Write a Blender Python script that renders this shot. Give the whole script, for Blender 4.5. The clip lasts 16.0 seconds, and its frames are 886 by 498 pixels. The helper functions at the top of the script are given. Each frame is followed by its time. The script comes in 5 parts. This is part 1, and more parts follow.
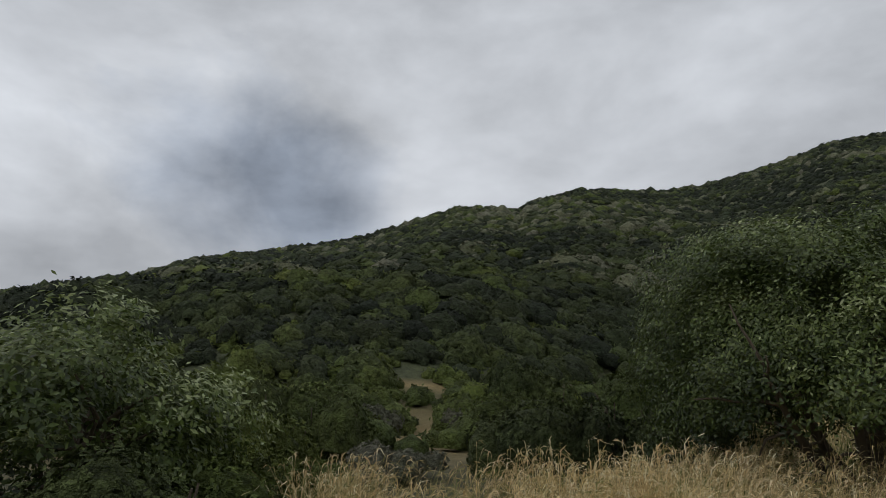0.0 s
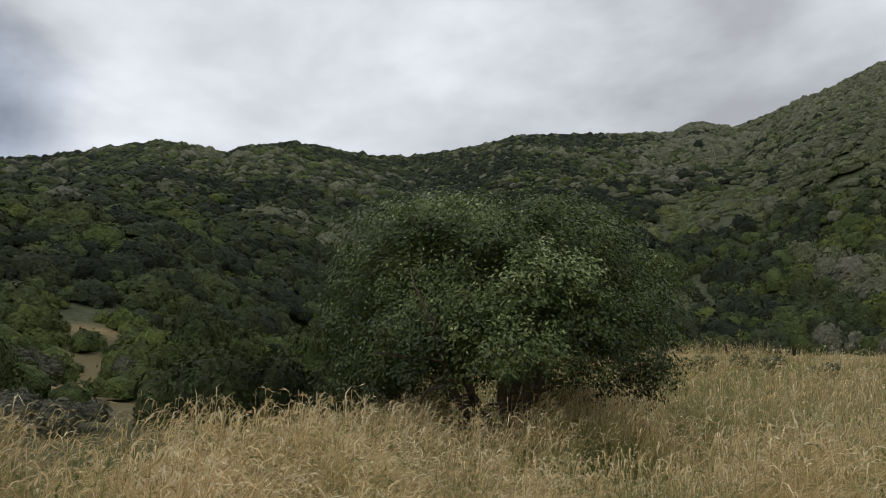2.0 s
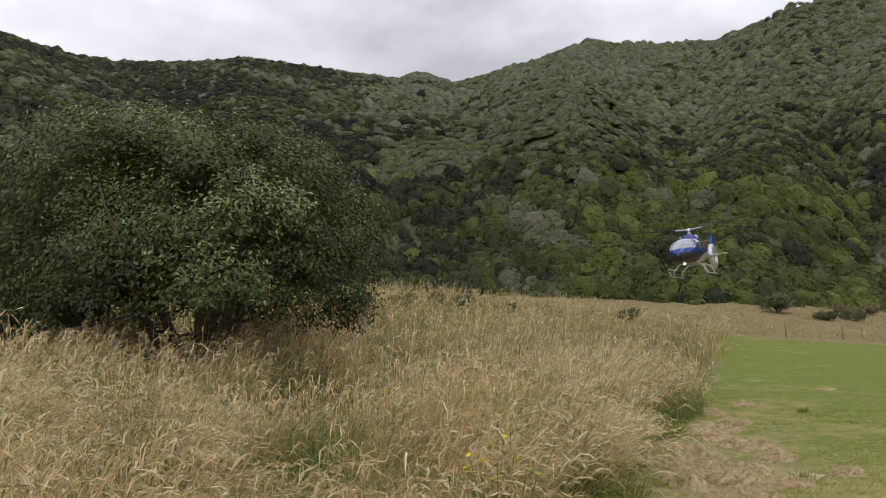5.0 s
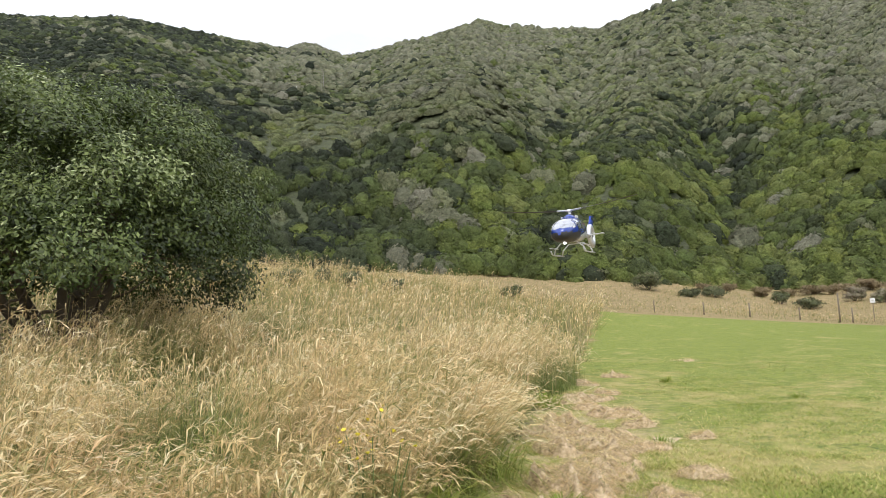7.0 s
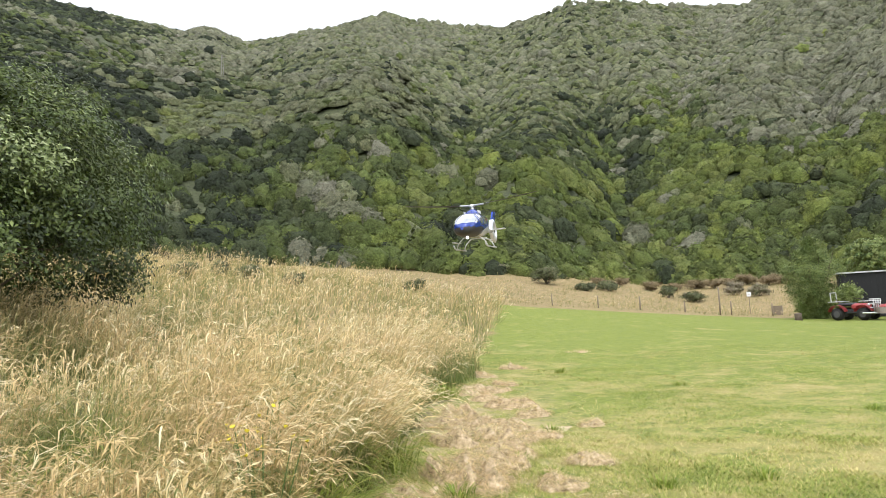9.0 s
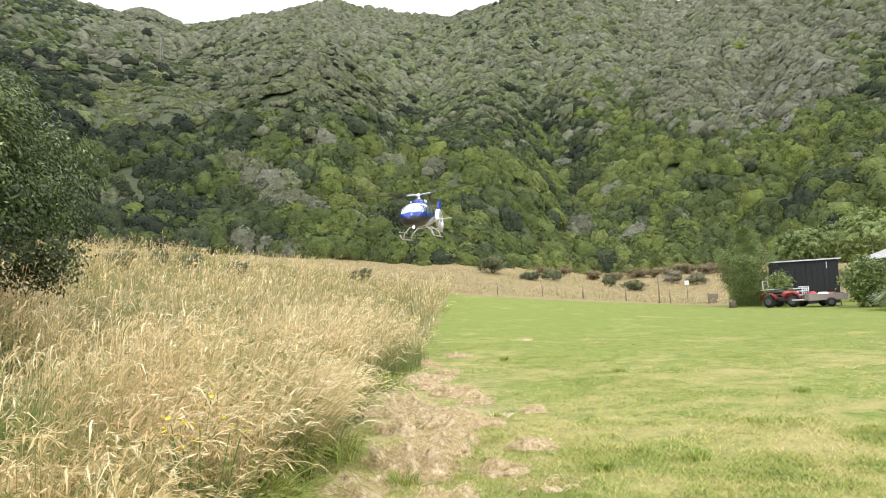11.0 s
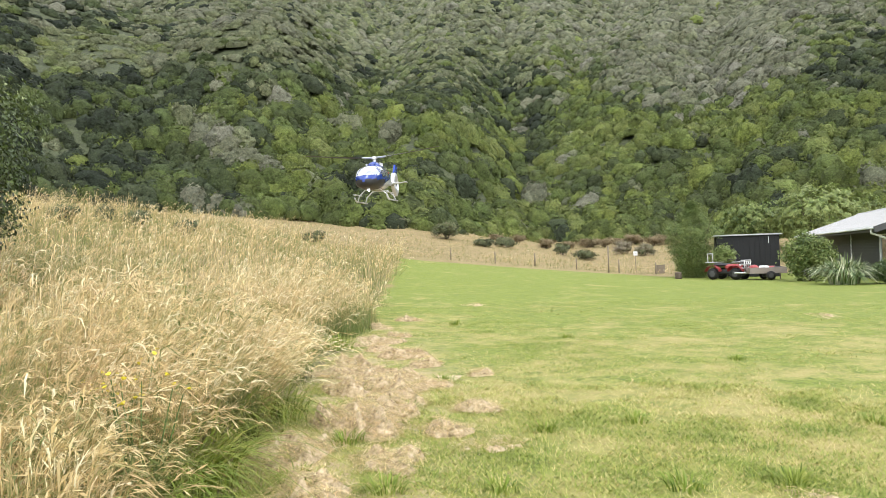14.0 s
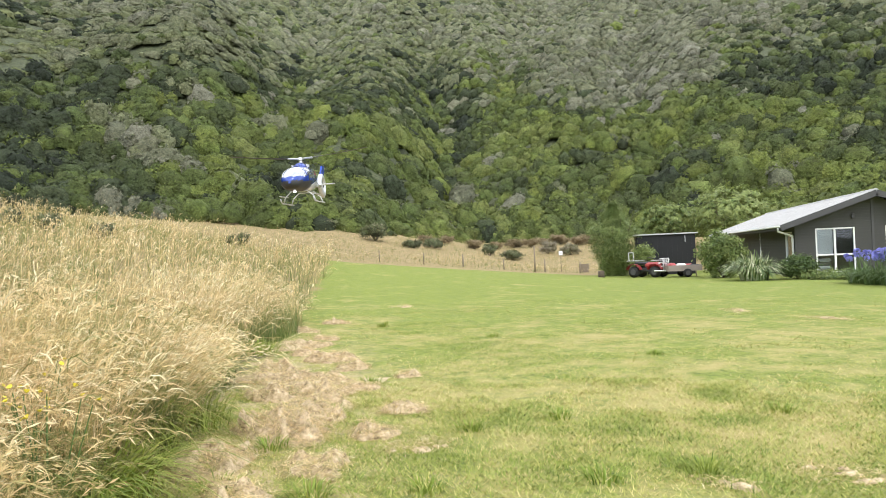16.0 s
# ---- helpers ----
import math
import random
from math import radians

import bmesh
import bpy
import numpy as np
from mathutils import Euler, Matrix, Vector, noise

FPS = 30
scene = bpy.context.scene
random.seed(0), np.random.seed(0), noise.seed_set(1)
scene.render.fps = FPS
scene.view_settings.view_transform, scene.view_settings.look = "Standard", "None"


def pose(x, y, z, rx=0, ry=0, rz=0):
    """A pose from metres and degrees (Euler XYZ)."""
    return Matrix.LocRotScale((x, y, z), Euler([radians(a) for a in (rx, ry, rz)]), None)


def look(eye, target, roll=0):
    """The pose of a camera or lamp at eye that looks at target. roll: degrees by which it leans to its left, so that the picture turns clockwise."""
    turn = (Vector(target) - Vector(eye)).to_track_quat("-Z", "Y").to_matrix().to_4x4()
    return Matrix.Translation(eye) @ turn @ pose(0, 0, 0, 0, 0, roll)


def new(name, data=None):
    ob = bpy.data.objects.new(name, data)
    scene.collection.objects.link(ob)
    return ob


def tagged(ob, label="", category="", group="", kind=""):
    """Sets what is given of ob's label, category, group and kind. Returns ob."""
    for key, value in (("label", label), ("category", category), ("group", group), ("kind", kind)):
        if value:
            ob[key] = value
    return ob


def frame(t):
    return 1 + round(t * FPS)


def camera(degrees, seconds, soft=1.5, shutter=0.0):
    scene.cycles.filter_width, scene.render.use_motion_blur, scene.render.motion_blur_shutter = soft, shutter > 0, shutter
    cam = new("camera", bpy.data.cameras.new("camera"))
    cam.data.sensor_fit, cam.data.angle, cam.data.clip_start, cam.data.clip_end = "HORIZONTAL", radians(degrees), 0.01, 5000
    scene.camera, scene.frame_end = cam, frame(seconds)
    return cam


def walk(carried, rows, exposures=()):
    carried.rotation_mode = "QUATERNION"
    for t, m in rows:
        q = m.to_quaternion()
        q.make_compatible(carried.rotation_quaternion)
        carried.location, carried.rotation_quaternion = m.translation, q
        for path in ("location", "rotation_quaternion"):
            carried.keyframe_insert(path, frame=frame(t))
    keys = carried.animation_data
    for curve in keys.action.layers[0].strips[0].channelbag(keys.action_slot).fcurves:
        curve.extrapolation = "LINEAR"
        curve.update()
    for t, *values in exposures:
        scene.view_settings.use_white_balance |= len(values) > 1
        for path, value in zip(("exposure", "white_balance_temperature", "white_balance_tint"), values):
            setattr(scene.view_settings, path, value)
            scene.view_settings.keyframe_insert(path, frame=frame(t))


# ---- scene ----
import functools

# ------------------------------------------------------------ camera
EYE, ARM = 1.55, 0.40          # height of the standing filmer's phone, and its reach from the turning body
cam = camera(64.94, 16.0, soft=0.7)
TURNS = [
    (0, 108.97, 1.49, 2.01),
    (0.5, 108.50, 1.73, -3.15),
    (1, 107.19, 1.58, -9.69),
    (1.5, 105.15, 1.47, -17.74),
    (2, 104.41, 2.25, -22.68),
    (2.5, 104.03, 2.13, -26.42),
    (3, 103.08, 2.22, -29.32),
    (3.5, 101.70, 1.28, -31.00),
    (4, 100.57, 1.61, -37.56),
    (4.5, 98.61, 1.96, -43.71),
    (5, 98.07, 2.40, -45.93),
    (7.5, 95.33, 2.50, -57.56),
    (8, 95.18, 2.32, -59.64),
    (8.5, 95.21, 2.65, -61.17),
    (9, 94.88, 2.95, -62.98),
    (11.5, 93.41, 2.91, -68.25),
    (12, 92.80, 2.45, -69.19),
    (12.5, 92.06, 2.33, -69.98),
    (13, 91.59, 2.42, -70.63),
    (13.5, 91.59, 2.13, -70.48),
    (14, 90.75, 1.72, -71.16),
    (14.5, 90.65, 1.74, -72.36),
    (15, 90.70, 1.73, -73.92),
    (15.5, 90.50, 2.13, -75.58),
    (16, 90.65, 2.37, -76.98)
]
STOPS = [(0.0, -1.4, 6500, 10), (1.0, -1.2, 6500, 10), (2.0, -1.03, 6500, 10.5), (3.5, -0.82, 6550, 12), (4.0, -0.78, 6580, 13), (5.0, -0.70, 6600, 14),
         (7.5, 0.37, 6530, 12), (9.0, 0.50, 6480, 11), (11.5, 0.62, 6430, 10), (16.0, 0.62, 6430, 10)]
walk(cam, [(t, pose(0, 0, EYE, rx, ry, rz) @ pose(0, 0, -ARM)) for t, rx, ry, rz in TURNS], STOPS)

# ------------------------------------------------------------ world and sun
SUN_EL, SUN_AZ = 52.0, 235.0   # degrees; azimuth clockwise from +y
world = bpy.data.worlds.new("overcast_sky")
scene.world = world
world.use_nodes = True


class Nodes:
    """A short hand for node trees."""

    def __init__(self, tree):
        self.tree = tree
        tree.nodes.clear()

    def add(self, kind, settings=None, **inputs):
        node = self.tree.nodes.new(kind)
        for key, value in (settings or {}).items():
            setattr(node, key, value)
        for key, value in inputs.items():
            name = int(key[1:]) if key[0] == "i" and key[1:].isdigit() else key.replace("_", " ")
            self.put(node, name, value)
        return node

    def put(self, node, name, value):
        socket = node.inputs[name]
        if isinstance(value, bpy.types.NodeSocket):
            self.tree.links.new(value, socket)
        else:
            socket.default_value = value

    def ramp(self, fac, stops):
        node = self.add("ShaderNodeValToRGB", i0=fac)
        while len(node.color_ramp.elements) < len(stops):
            node.color_ramp.elements.new(0.5)
        for element, (place, colour) in zip(node.color_ramp.elements, stops):
            element.position = place
            element.color = (*colour, 1) if len(colour) == 3 else colour
        return node.outputs[0]

    def noise(self, scale, detail=4.0, rough=0.55, vector=None, distort=0.0):
        node = self.add("ShaderNodeTexNoise", Scale=scale, Detail=detail, Roughness=rough, Distortion=distort)
        if vector is not None:
            self.put(node, "Vector", vector)
        return node.outputs["Fac"]

    def math(self, op, a, b=0.0, c=0.0):
        return self.add("ShaderNodeMath", {"operation": op}, i0=a, i1=b, i2=c).outputs[0]

    def mix(self, fac, a, b):
        node = self.add("ShaderNodeMix", {"data_type": "RGBA"})
        self.put(node, 0, fac)
        self.put(node, 6, a if isinstance(a, bpy.types.NodeSocket) else (*a, 1))
        self.put(node, 7, b if isinstance(b, bpy.types.NodeSocket) else (*b, 1))
        return node.outputs[2]

    def span(self, value, low, high, to_low=0.0, to_high=1.0):
        node = self.add("ShaderNodeMapRange", i0=value)
        for k, v in zip((1, 2, 3, 4), (low, high, to_low, to_high)):
            node.inputs[k].default_value = v
        return node.outputs[0]


w = Nodes(world.node_tree)
sky = w.add("ShaderNodeTexSky", {"sky_type": "NISHITA", "sun_disc": False, "sun_elevation": radians(SUN_EL),
                                 "sun_rotation": radians(SUN_AZ), "dust_density": 3.0})
coord = w.add("ShaderNodeTexCoord").outputs["Generated"]
flat = w.add("ShaderNodeMapping", Vector=coord)
flat.inputs["Scale"].default_value = (1.0, 1.0, 1.9)
billow = w.noise(2.6, 6.0, 0.52, flat.outputs[0], 0.15)
wisp = w.noise(6.5, 5.0, 0.5, flat.outputs[0], 0.1)
# the one heavy grey cloud over the western ridge
off = w.add("ShaderNodeVectorMath", {"operation": "SUBTRACT"}, i0=coord, i1=(-0.262, 0.872, 0.414)).outputs[0]
run = w.add("ShaderNodeVectorMath", {"operation": "DOT_PRODUCT"}, i0=off, i1=(0.765, 0.453, -0.458)).outputs["Value"]
size2 = w.add("ShaderNodeVectorMath", {"operation": "DOT_PRODUCT"}, i0=off, i1=off).outputs["Value"]
heavy = w.math("SQRT", w.math("SUBTRACT", size2, w.math("MULTIPLY", w.math("MULTIPLY", run, run), 0.72)))
core = w.math("ADD", heavy, w.math("MULTIPLY", w.math("SUBTRACT", w.noise(5.0, 5.0, 0.55, coord, 0.3), 0.5), 0.24))
grey = w.span(core, 0.02, 0.14, 0.58, 0.0)
cover = w.math("ADD", w.span(billow, 0.32, 0.70, 0.76, 1.66), w.math("MULTIPLY", w.math("SUBTRACT", wisp, 0.5), 0.30))
cover = w.math("MAXIMUM", w.math("SUBTRACT", cover, grey), 0.3)
tint = w.mix(w.span(grey, 0.0, 0.6), (0.885, 0.925, 0.985), (0.80, 0.92, 1.12))
cloud = w.add("ShaderNodeVectorMath", {"operation": "SCALE"}, i0=tint)
w.put(cloud, 3, w.math("MULTIPLY", cover, 14.2))
veil = w.mix(0.90, sky.outputs[0], cloud.outputs[0])
w.add("ShaderNodeOutputWorld", Surface=w.add("ShaderNodeBackground", Color=veil, Strength=0.10).outputs[0])

sun = new("sun", bpy.data.lights.new("sun", "SUN"))
sun.data.energy, sun.data.angle, sun.data.color = 0.95, radians(14), (1.0, 0.96, 0.9)
a, e = radians(SUN_AZ), radians(SUN_EL)
sun.matrix_world = look((0, 0, 0), (-math.sin(a) * math.cos(e), -math.cos(a) * math.cos(e), -math.sin(e)))

# ------------------------------------------------------------ materials


def material(name, build, rough=0.6, metal=0.0, bump=None, **extra):
    """build(n) gives the base colour; bump: (height socket builder, distance)."""
    mat = bpy.data.materials.new(name)
    mat.use_nodes = True
    n = Nodes(mat.node_tree)
    colour = build(n) if callable(build) else build
    shader = n.add("ShaderNodeBsdfPrincipled", Roughness=rough(n) if callable(rough) else rough, Metallic=metal)
    n.put(shader, "Base Color", colour if isinstance(colour, bpy.types.NodeSocket) else (*colour, 1))
    for key, value in extra.items():
        n.put(shader, key.replace("_", " "), value)
    if bump:
        node = n.add("ShaderNodeBump", Height=bump[0](n), Distance=bump[1], Strength=bump[2] if len(bump) > 2 else 0.6)
        n.put(shader, "Normal", node.outputs[0])
    n.add("ShaderNodeOutputMaterial", Surface=shader.outputs[0])
    return mat


def attribute(n, name):
    return n.add("ShaderNodeAttribute", {"attribute_name": name}).outputs["Fac"]


def place(n):
    return n.add("ShaderNodeNewGeometry").outputs["Position"]


def worn(base, spread=0.25, scale=3.0, fine=40.0):
    """A paint or stone colour with stains and grain."""
    low = tuple(c * (1 - spread) for c in base)
    high = tuple(min(1, c * (1 + spread)) for c in base)

    def build(n):
        v = n.add("ShaderNodeTexCoord").outputs["Object"]
        return n.mix(n.math("MULTIPLY_ADD", n.noise(fine, 3, 0.6, v), 0.35, n.math("MULTIPLY", n.noise(scale, 4, 0.6, v), 0.65)), low, high)
    return build


EDGE, ALONG = (4.3, 3.1), radians(20.5)      # the mown edge: a point on it and its direction


def lawn_side(n):
    """Metres into the tall grass from the mown edge, with its ragged line."""
    split = n.add("ShaderNodeSeparateXYZ", Vector=place(n))
    x, y = split.outputs[0], split.outputs[1]
    d = n.math("ADD", n.math("MULTIPLY", n.math("SUBTRACT", x, EDGE[0]), -math.sin(ALONG)),
               n.math("MULTIPLY", n.math("SUBTRACT", y, EDGE[1]), math.cos(ALONG)))
    return d, x, y


def ground_colour(n):
    v = place(n)
    d, x, y = lawn_side(n)
    ragged = n.math("MULTIPLY_ADD", n.math("SUBTRACT", n.noise(0.9, 4, 0.6, v), 0.5), 1.6, d)
    patch, blotch, fine, tuft = n.noise(0.42, 5, 0.65, v, 0.4), n.noise(2.0, 5, 0.68, v), n.noise(34, 3, 0.75, v), n.noise(13, 2, 0.6, v)
    tussock_noise = n.noise(5.5, 3, 0.65, v)
    vary = n.math("MULTIPLY_ADD", fine, 0.35, n.math("MULTIPLY_ADD", tussock_noise, 0.20, n.math("MULTIPLY_ADD", tuft, 0.30, n.math("MULTIPLY", blotch, 0.15))))
    vary = n.math("MULTIPLY_ADD", n.math("SUBTRACT", vary, 0.5), n.span(x, 9.0, 30.0, 1.6, 1.0), 0.5)
    green = n.ramp(vary,
                   [(0.32, (0.08, 0.12, 0.018)), (0.5, (0.180, 0.218, 0.030)), (0.68, (0.30, 0.322, 0.055))])
    thatch = n.mix(fine, (0.29, 0.23, 0.085), (0.52, 0.42, 0.17))
    dry = n.span(n.math("ADD", n.span(x, 24.0, 6.0, -0.07, 0.06), n.math("MULTIPLY_ADD", patch, 0.55, n.math("MULTIPLY", blotch, 0.45))), 0.48, 0.62)
    lawn = n.mix(n.math("MULTIPLY", dry, 0.8), green, thatch)
    straw = n.ramp(n.math("MULTIPLY_ADD", fine, 0.4, n.math("MULTIPLY", blotch, 0.6)),
                   [(0.3, (0.13, 0.105, 0.040)), (0.5, (0.27, 0.200, 0.088)), (0.7, (0.38, 0.285, 0.14))])
    # thatch under the stalks, darkened in colour to stand for shaded gaps
    gap_thatch = n.ramp(blotch, [(0.35, (0.035, 0.038, 0.014)), (0.55, (0.085, 0.078, 0.032)), (0.7, (0.15, 0.125, 0.06))])
    # this darkening fades out 15 to 24 m from the camera
    reach = n.math("SQRT", n.math("ADD", n.math("MULTIPLY", x, x), n.math("MULTIPLY", y, y)))
    straw = n.mix(n.span(reach, 15.0, 24.0, 1.0, 0.0), straw, gap_thatch)
    # cut hay lying along the mown edge
    swath = n.math("MULTIPLY", n.math("MULTIPLY", n.span(d, -2.4, -0.7), n.span(x, 15.0, 9.0)), n.span(n.noise(2.6, 6, 0.7, v, 0.8), 0.44, 0.60))
    lawn = n.mix(swath, lawn, n.mix(fine, (0.33, 0.24, 0.13), (0.60, 0.465, 0.28)))
    far = n.span(n.math("ADD", n.math("MULTIPLY_ADD", y, 0.25, x), n.math("MULTIPLY", n.noise(0.3, 3, 0.5, v), 3.0)), 46.6, 47.4)
    meadow = n.math("MAXIMUM", n.span(ragged, -0.15, 0.25), far)
    colour = n.mix(meadow, lawn, straw)
    # hill floor coloured dark, painting shade into the gaps between bushes
    gap_mottle = n.math("MULTIPLY_ADD", n.noise(2.4, 4, 0.7, v), 0.7, n.math("MULTIPLY", n.noise(0.5, 3, 0.5, v), 0.3))
    under = n.ramp(gap_mottle, [(0.34, (0.024, 0.030, 0.013)), (0.52, (0.062, 0.073, 0.030)), (0.70, (0.105, 0.118, 0.050))])
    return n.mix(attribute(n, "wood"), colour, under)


MAT_GROUND = material("lawn_and_meadow_soil", ground_colour, 0.92,
                      bump=(lambda n: n.noise(22, 4, 0.7, place(n)), 0.05, 0.8))


def leafy(name, stops, rough=0.5, spec=0.3, glow=0.25):
    """Leaves, coloured by the hue attribute, which can hold painted light, and each leaf's chance."""
    mat = bpy.data.materials.new(name)
    mat.use_nodes = True
    n = Nodes(mat.node_tree)
    chance = n.add("ShaderNodeNewGeometry").outputs["Random Per Island"]
    base = n.ramp(attribute(n, "hue"), stops)
    tone = n.add("ShaderNodeHueSaturation", Color=base, Value=n.span(chance, 0, 1, 0.82, 1.18),
                 Hue=n.span(n.noise(1.7, 2, 0.5, place(n)), 0.2, 0.8, 0.485, 0.515))
    shader = n.add("ShaderNodeBsdfPrincipled", Roughness=rough)
    n.put(shader, "Base Color", tone.outputs[0])
    n.put(shader, "Specular IOR Level", spec)
    top = shader.outputs[0]
    if glow:
        thin = n.add("ShaderNodeBsdfTranslucent", Color=tone.outputs[0])
        top = n.add("ShaderNodeMixShader", i0=glow, i1=shader.outputs[0], i2=thin.outputs[0]).outputs[0]
    n.add("ShaderNodeOutputMaterial", Surface=top)
    return mat


def bush_material():
    """Canopies seen from afar: flecks painted into the colour stand for twigs, lit tips and dark gaps."""
    mat = bpy.data.materials.new("hillside_leaves")
    mat.use_nodes = True
    n = Nodes(mat.node_tree)
    v = place(n)
    # last stops are paler and bluer: haze mixed into upper-slope leaf colour
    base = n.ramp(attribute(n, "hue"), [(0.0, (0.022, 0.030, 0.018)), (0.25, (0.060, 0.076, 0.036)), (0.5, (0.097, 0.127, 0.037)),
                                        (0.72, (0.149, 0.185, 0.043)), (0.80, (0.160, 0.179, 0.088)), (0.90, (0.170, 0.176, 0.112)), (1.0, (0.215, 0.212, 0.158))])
    chance = n.add("ShaderNodeNewGeometry").outputs["Random Per Island"]
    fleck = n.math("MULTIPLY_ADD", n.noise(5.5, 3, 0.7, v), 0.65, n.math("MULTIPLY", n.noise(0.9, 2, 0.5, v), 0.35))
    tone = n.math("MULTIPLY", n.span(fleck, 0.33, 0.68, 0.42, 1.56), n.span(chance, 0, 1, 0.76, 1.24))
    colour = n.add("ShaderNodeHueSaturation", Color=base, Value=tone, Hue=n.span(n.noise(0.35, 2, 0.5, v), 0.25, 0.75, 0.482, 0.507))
    bump = n.add("ShaderNodeBump", Height=n.noise(3.4, 4, 0.7, v), Distance=0.6, Strength=1.0)
    shader = n.add("ShaderNodeBsdfPrincipled", Roughness=0.8, Normal=bump.outputs[0])
    n.put(shader, "Base Color", colour.outputs[0])
    n.put(shader, "Specular IOR Level", 0.15)
    n.add("ShaderNodeOutputMaterial", Surface=shader.outputs[0])
    return mat


MAT_BUSH = bush_material()
# pale last stop paints glints on scattered leaves
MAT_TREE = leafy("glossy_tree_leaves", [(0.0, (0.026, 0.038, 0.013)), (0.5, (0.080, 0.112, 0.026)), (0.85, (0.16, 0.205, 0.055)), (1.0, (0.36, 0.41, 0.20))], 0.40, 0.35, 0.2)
MAT_STRAW = leafy("dry_grass", [(0.0, (0.13, 0.175, 0.042)), (0.3, (0.29, 0.275, 0.105)), (0.55, (0.565, 0.420, 0.200)), (0.8, (0.79, 0.620, 0.340)), (1.0, (0.87, 0.77, 0.51))], 0.6, 0.3, 0.3)
MAT_BLADE = leafy("green_grass", [(0.0, (0.09, 0.15, 0.022)), (0.4, (0.245, 0.312, 0.050)), (0.7, (0.405, 0.41, 0.11)), (1.0, (0.63, 0.515, 0.24))], 0.6, 0.3, 0.3)
MAT_BARK = material("bark", worn((0.11, 0.085, 0.06), 0.5, 4, 30), 0.9, bump=(lambda n: n.noise(30, 4, 0.7), 0.03))

# ------------------------------------------------------------ helpers for geometry


def mesh_object(name, verts, faces, mat, parent=None, label="", attrs=None, smooth=False):
    """A mesh from numpy arrays; faces all of one size."""
    me = bpy.data.meshes.new(name)
    verts, faces = np.asarray(verts, np.float32), np.asarray(faces, np.int32)
    k = faces.shape[1]
    me.vertices.add(len(verts))
    me.vertices.foreach_set("co", verts.ravel())
    me.loops.add(faces.size)
    me.loops.foreach_set("vertex_index", faces.ravel())
    me.polygons.add(len(faces))
    me.polygons.foreach_set("loop_start", np.arange(0, faces.size, k, dtype=np.int32))
    for key, values in (attrs or {}).items():
        me.attributes.new(key, "FLOAT", "POINT").data.foreach_set("value", np.asarray(values, np.float32))
    if smooth:
        me.polygons.foreach_set("use_smooth", np.ones(len(faces), bool))
    me.update(calc_edges=True)
    me.materials.append(mat)
    ob = new(name, me)
    if parent is not None:
        ob.parent = parent
    if label:
        ob["label"] = label
    return ob


def part(name, bm, mat, parent=None, label="", smooth=False):
    me = bpy.data.meshes.new(name)
    bm.to_mesh(me)
    bm.free()
    me.materials.append(mat)
    if smooth:
        for p in me.polygons:
            p.use_smooth = True
    ob = new(name, me)
    if parent is not None:
        ob.parent = parent
    if label:
        ob["label"] = label
    return ob


def thing(name, m, label, category, group="", kind=""):
    ob = new(name)
    ob.empty_display_size = 0.2
    ob.matrix_world = m
    return tagged(ob, label, category, group, kind)


def box(bm, x0, y0, z0, x1, y1, z1, m=None, bevel=0.0):
    made = bmesh.ops.create_cube(bm, size=1, matrix=Matrix.Translation(((x0 + x1) / 2, (y0 + y1) / 2, (z0 + z1) / 2))
                                 @ Matrix.Diagonal((abs(x1 - x0), abs(y1 - y0), abs(z1 - z0), 1)))["verts"]
    if bevel:
        edges = list({e for v in made for e in v.link_edges})
        made = bmesh.ops.bevel(bm, geom=edges, offset=bevel, segments=1, affect="EDGES")["verts"]
    if m is not None:
        bmesh.ops.transform(bm, matrix=m, verts=made)
    return bm


def boxed(*args, **more):
    return box(bmesh.new(), *args, **more)


def tube(bm, points, radii, sides=8, caps=True):
    """A bent, tapered tube through the points."""
    points = [Vector(p) for p in points]
    if not hasattr(radii, "__len__"):
        radii = [radii] * len(points)
    rings = []
    across = None
    for i, p in enumerate(points):
        way = (points[min(i + 1, len(points) - 1)] - points[max(i - 1, 0)]).normalized()
        if across is None:
            across = way.orthogonal().normalized()
        across = (across - way * across.dot(way)).normalized()
        up = way.cross(across)
        rings.append([bm.verts.new(p + float(radii[i]) * (math.cos(2 * math.pi * j / sides) * across + math.sin(2 * math.pi * j / sides) * up)) for j in range(sides)])
    for a, b in zip(rings, rings[1:]):
        for j in range(sides):
            bm.faces.new((a[j], a[(j + 1) % sides], b[(j + 1) % sides], b[j]))
    if caps:
        bm.faces.new(rings[0][::-1])
        bm.faces.new(rings[-1])
    return bm


def tubed(*args, **more):
    return tube(bmesh.new(), *args, **more)


LATTICE = np.random.RandomState(5).rand(256, 256)


def vnoise(x, y):
    """Smooth value noise, 0 to 1."""
    x, y = np.asarray(x, float), np.asarray(y, float)
    i, j = np.floor(x).astype(int), np.floor(y).astype(int)
    u, v = x - i, y - j
    u, v = u * u * (3 - 2 * u), v * v * (3 - 2 * v)
    at = lambda p, q: LATTICE[p % 256, q % 256]
    return (at(i, j) * (1 - u) + at(i + 1, j) * u) * (1 - v) + (at(i, j + 1) * (1 - u) + at(i + 1, j + 1) * u) * v


def fbm(x, y, octaves=4):
    return sum(vnoise(x * 2 ** k + 17 * k, y * 2 ** k + 31 * k) / 2 ** k for k in range(octaves)) / sum(1 / 2 ** k for k in range(octaves))


def soft(v, k):
    return k * np.logaddexp(0, np.asarray(v, float) / k)


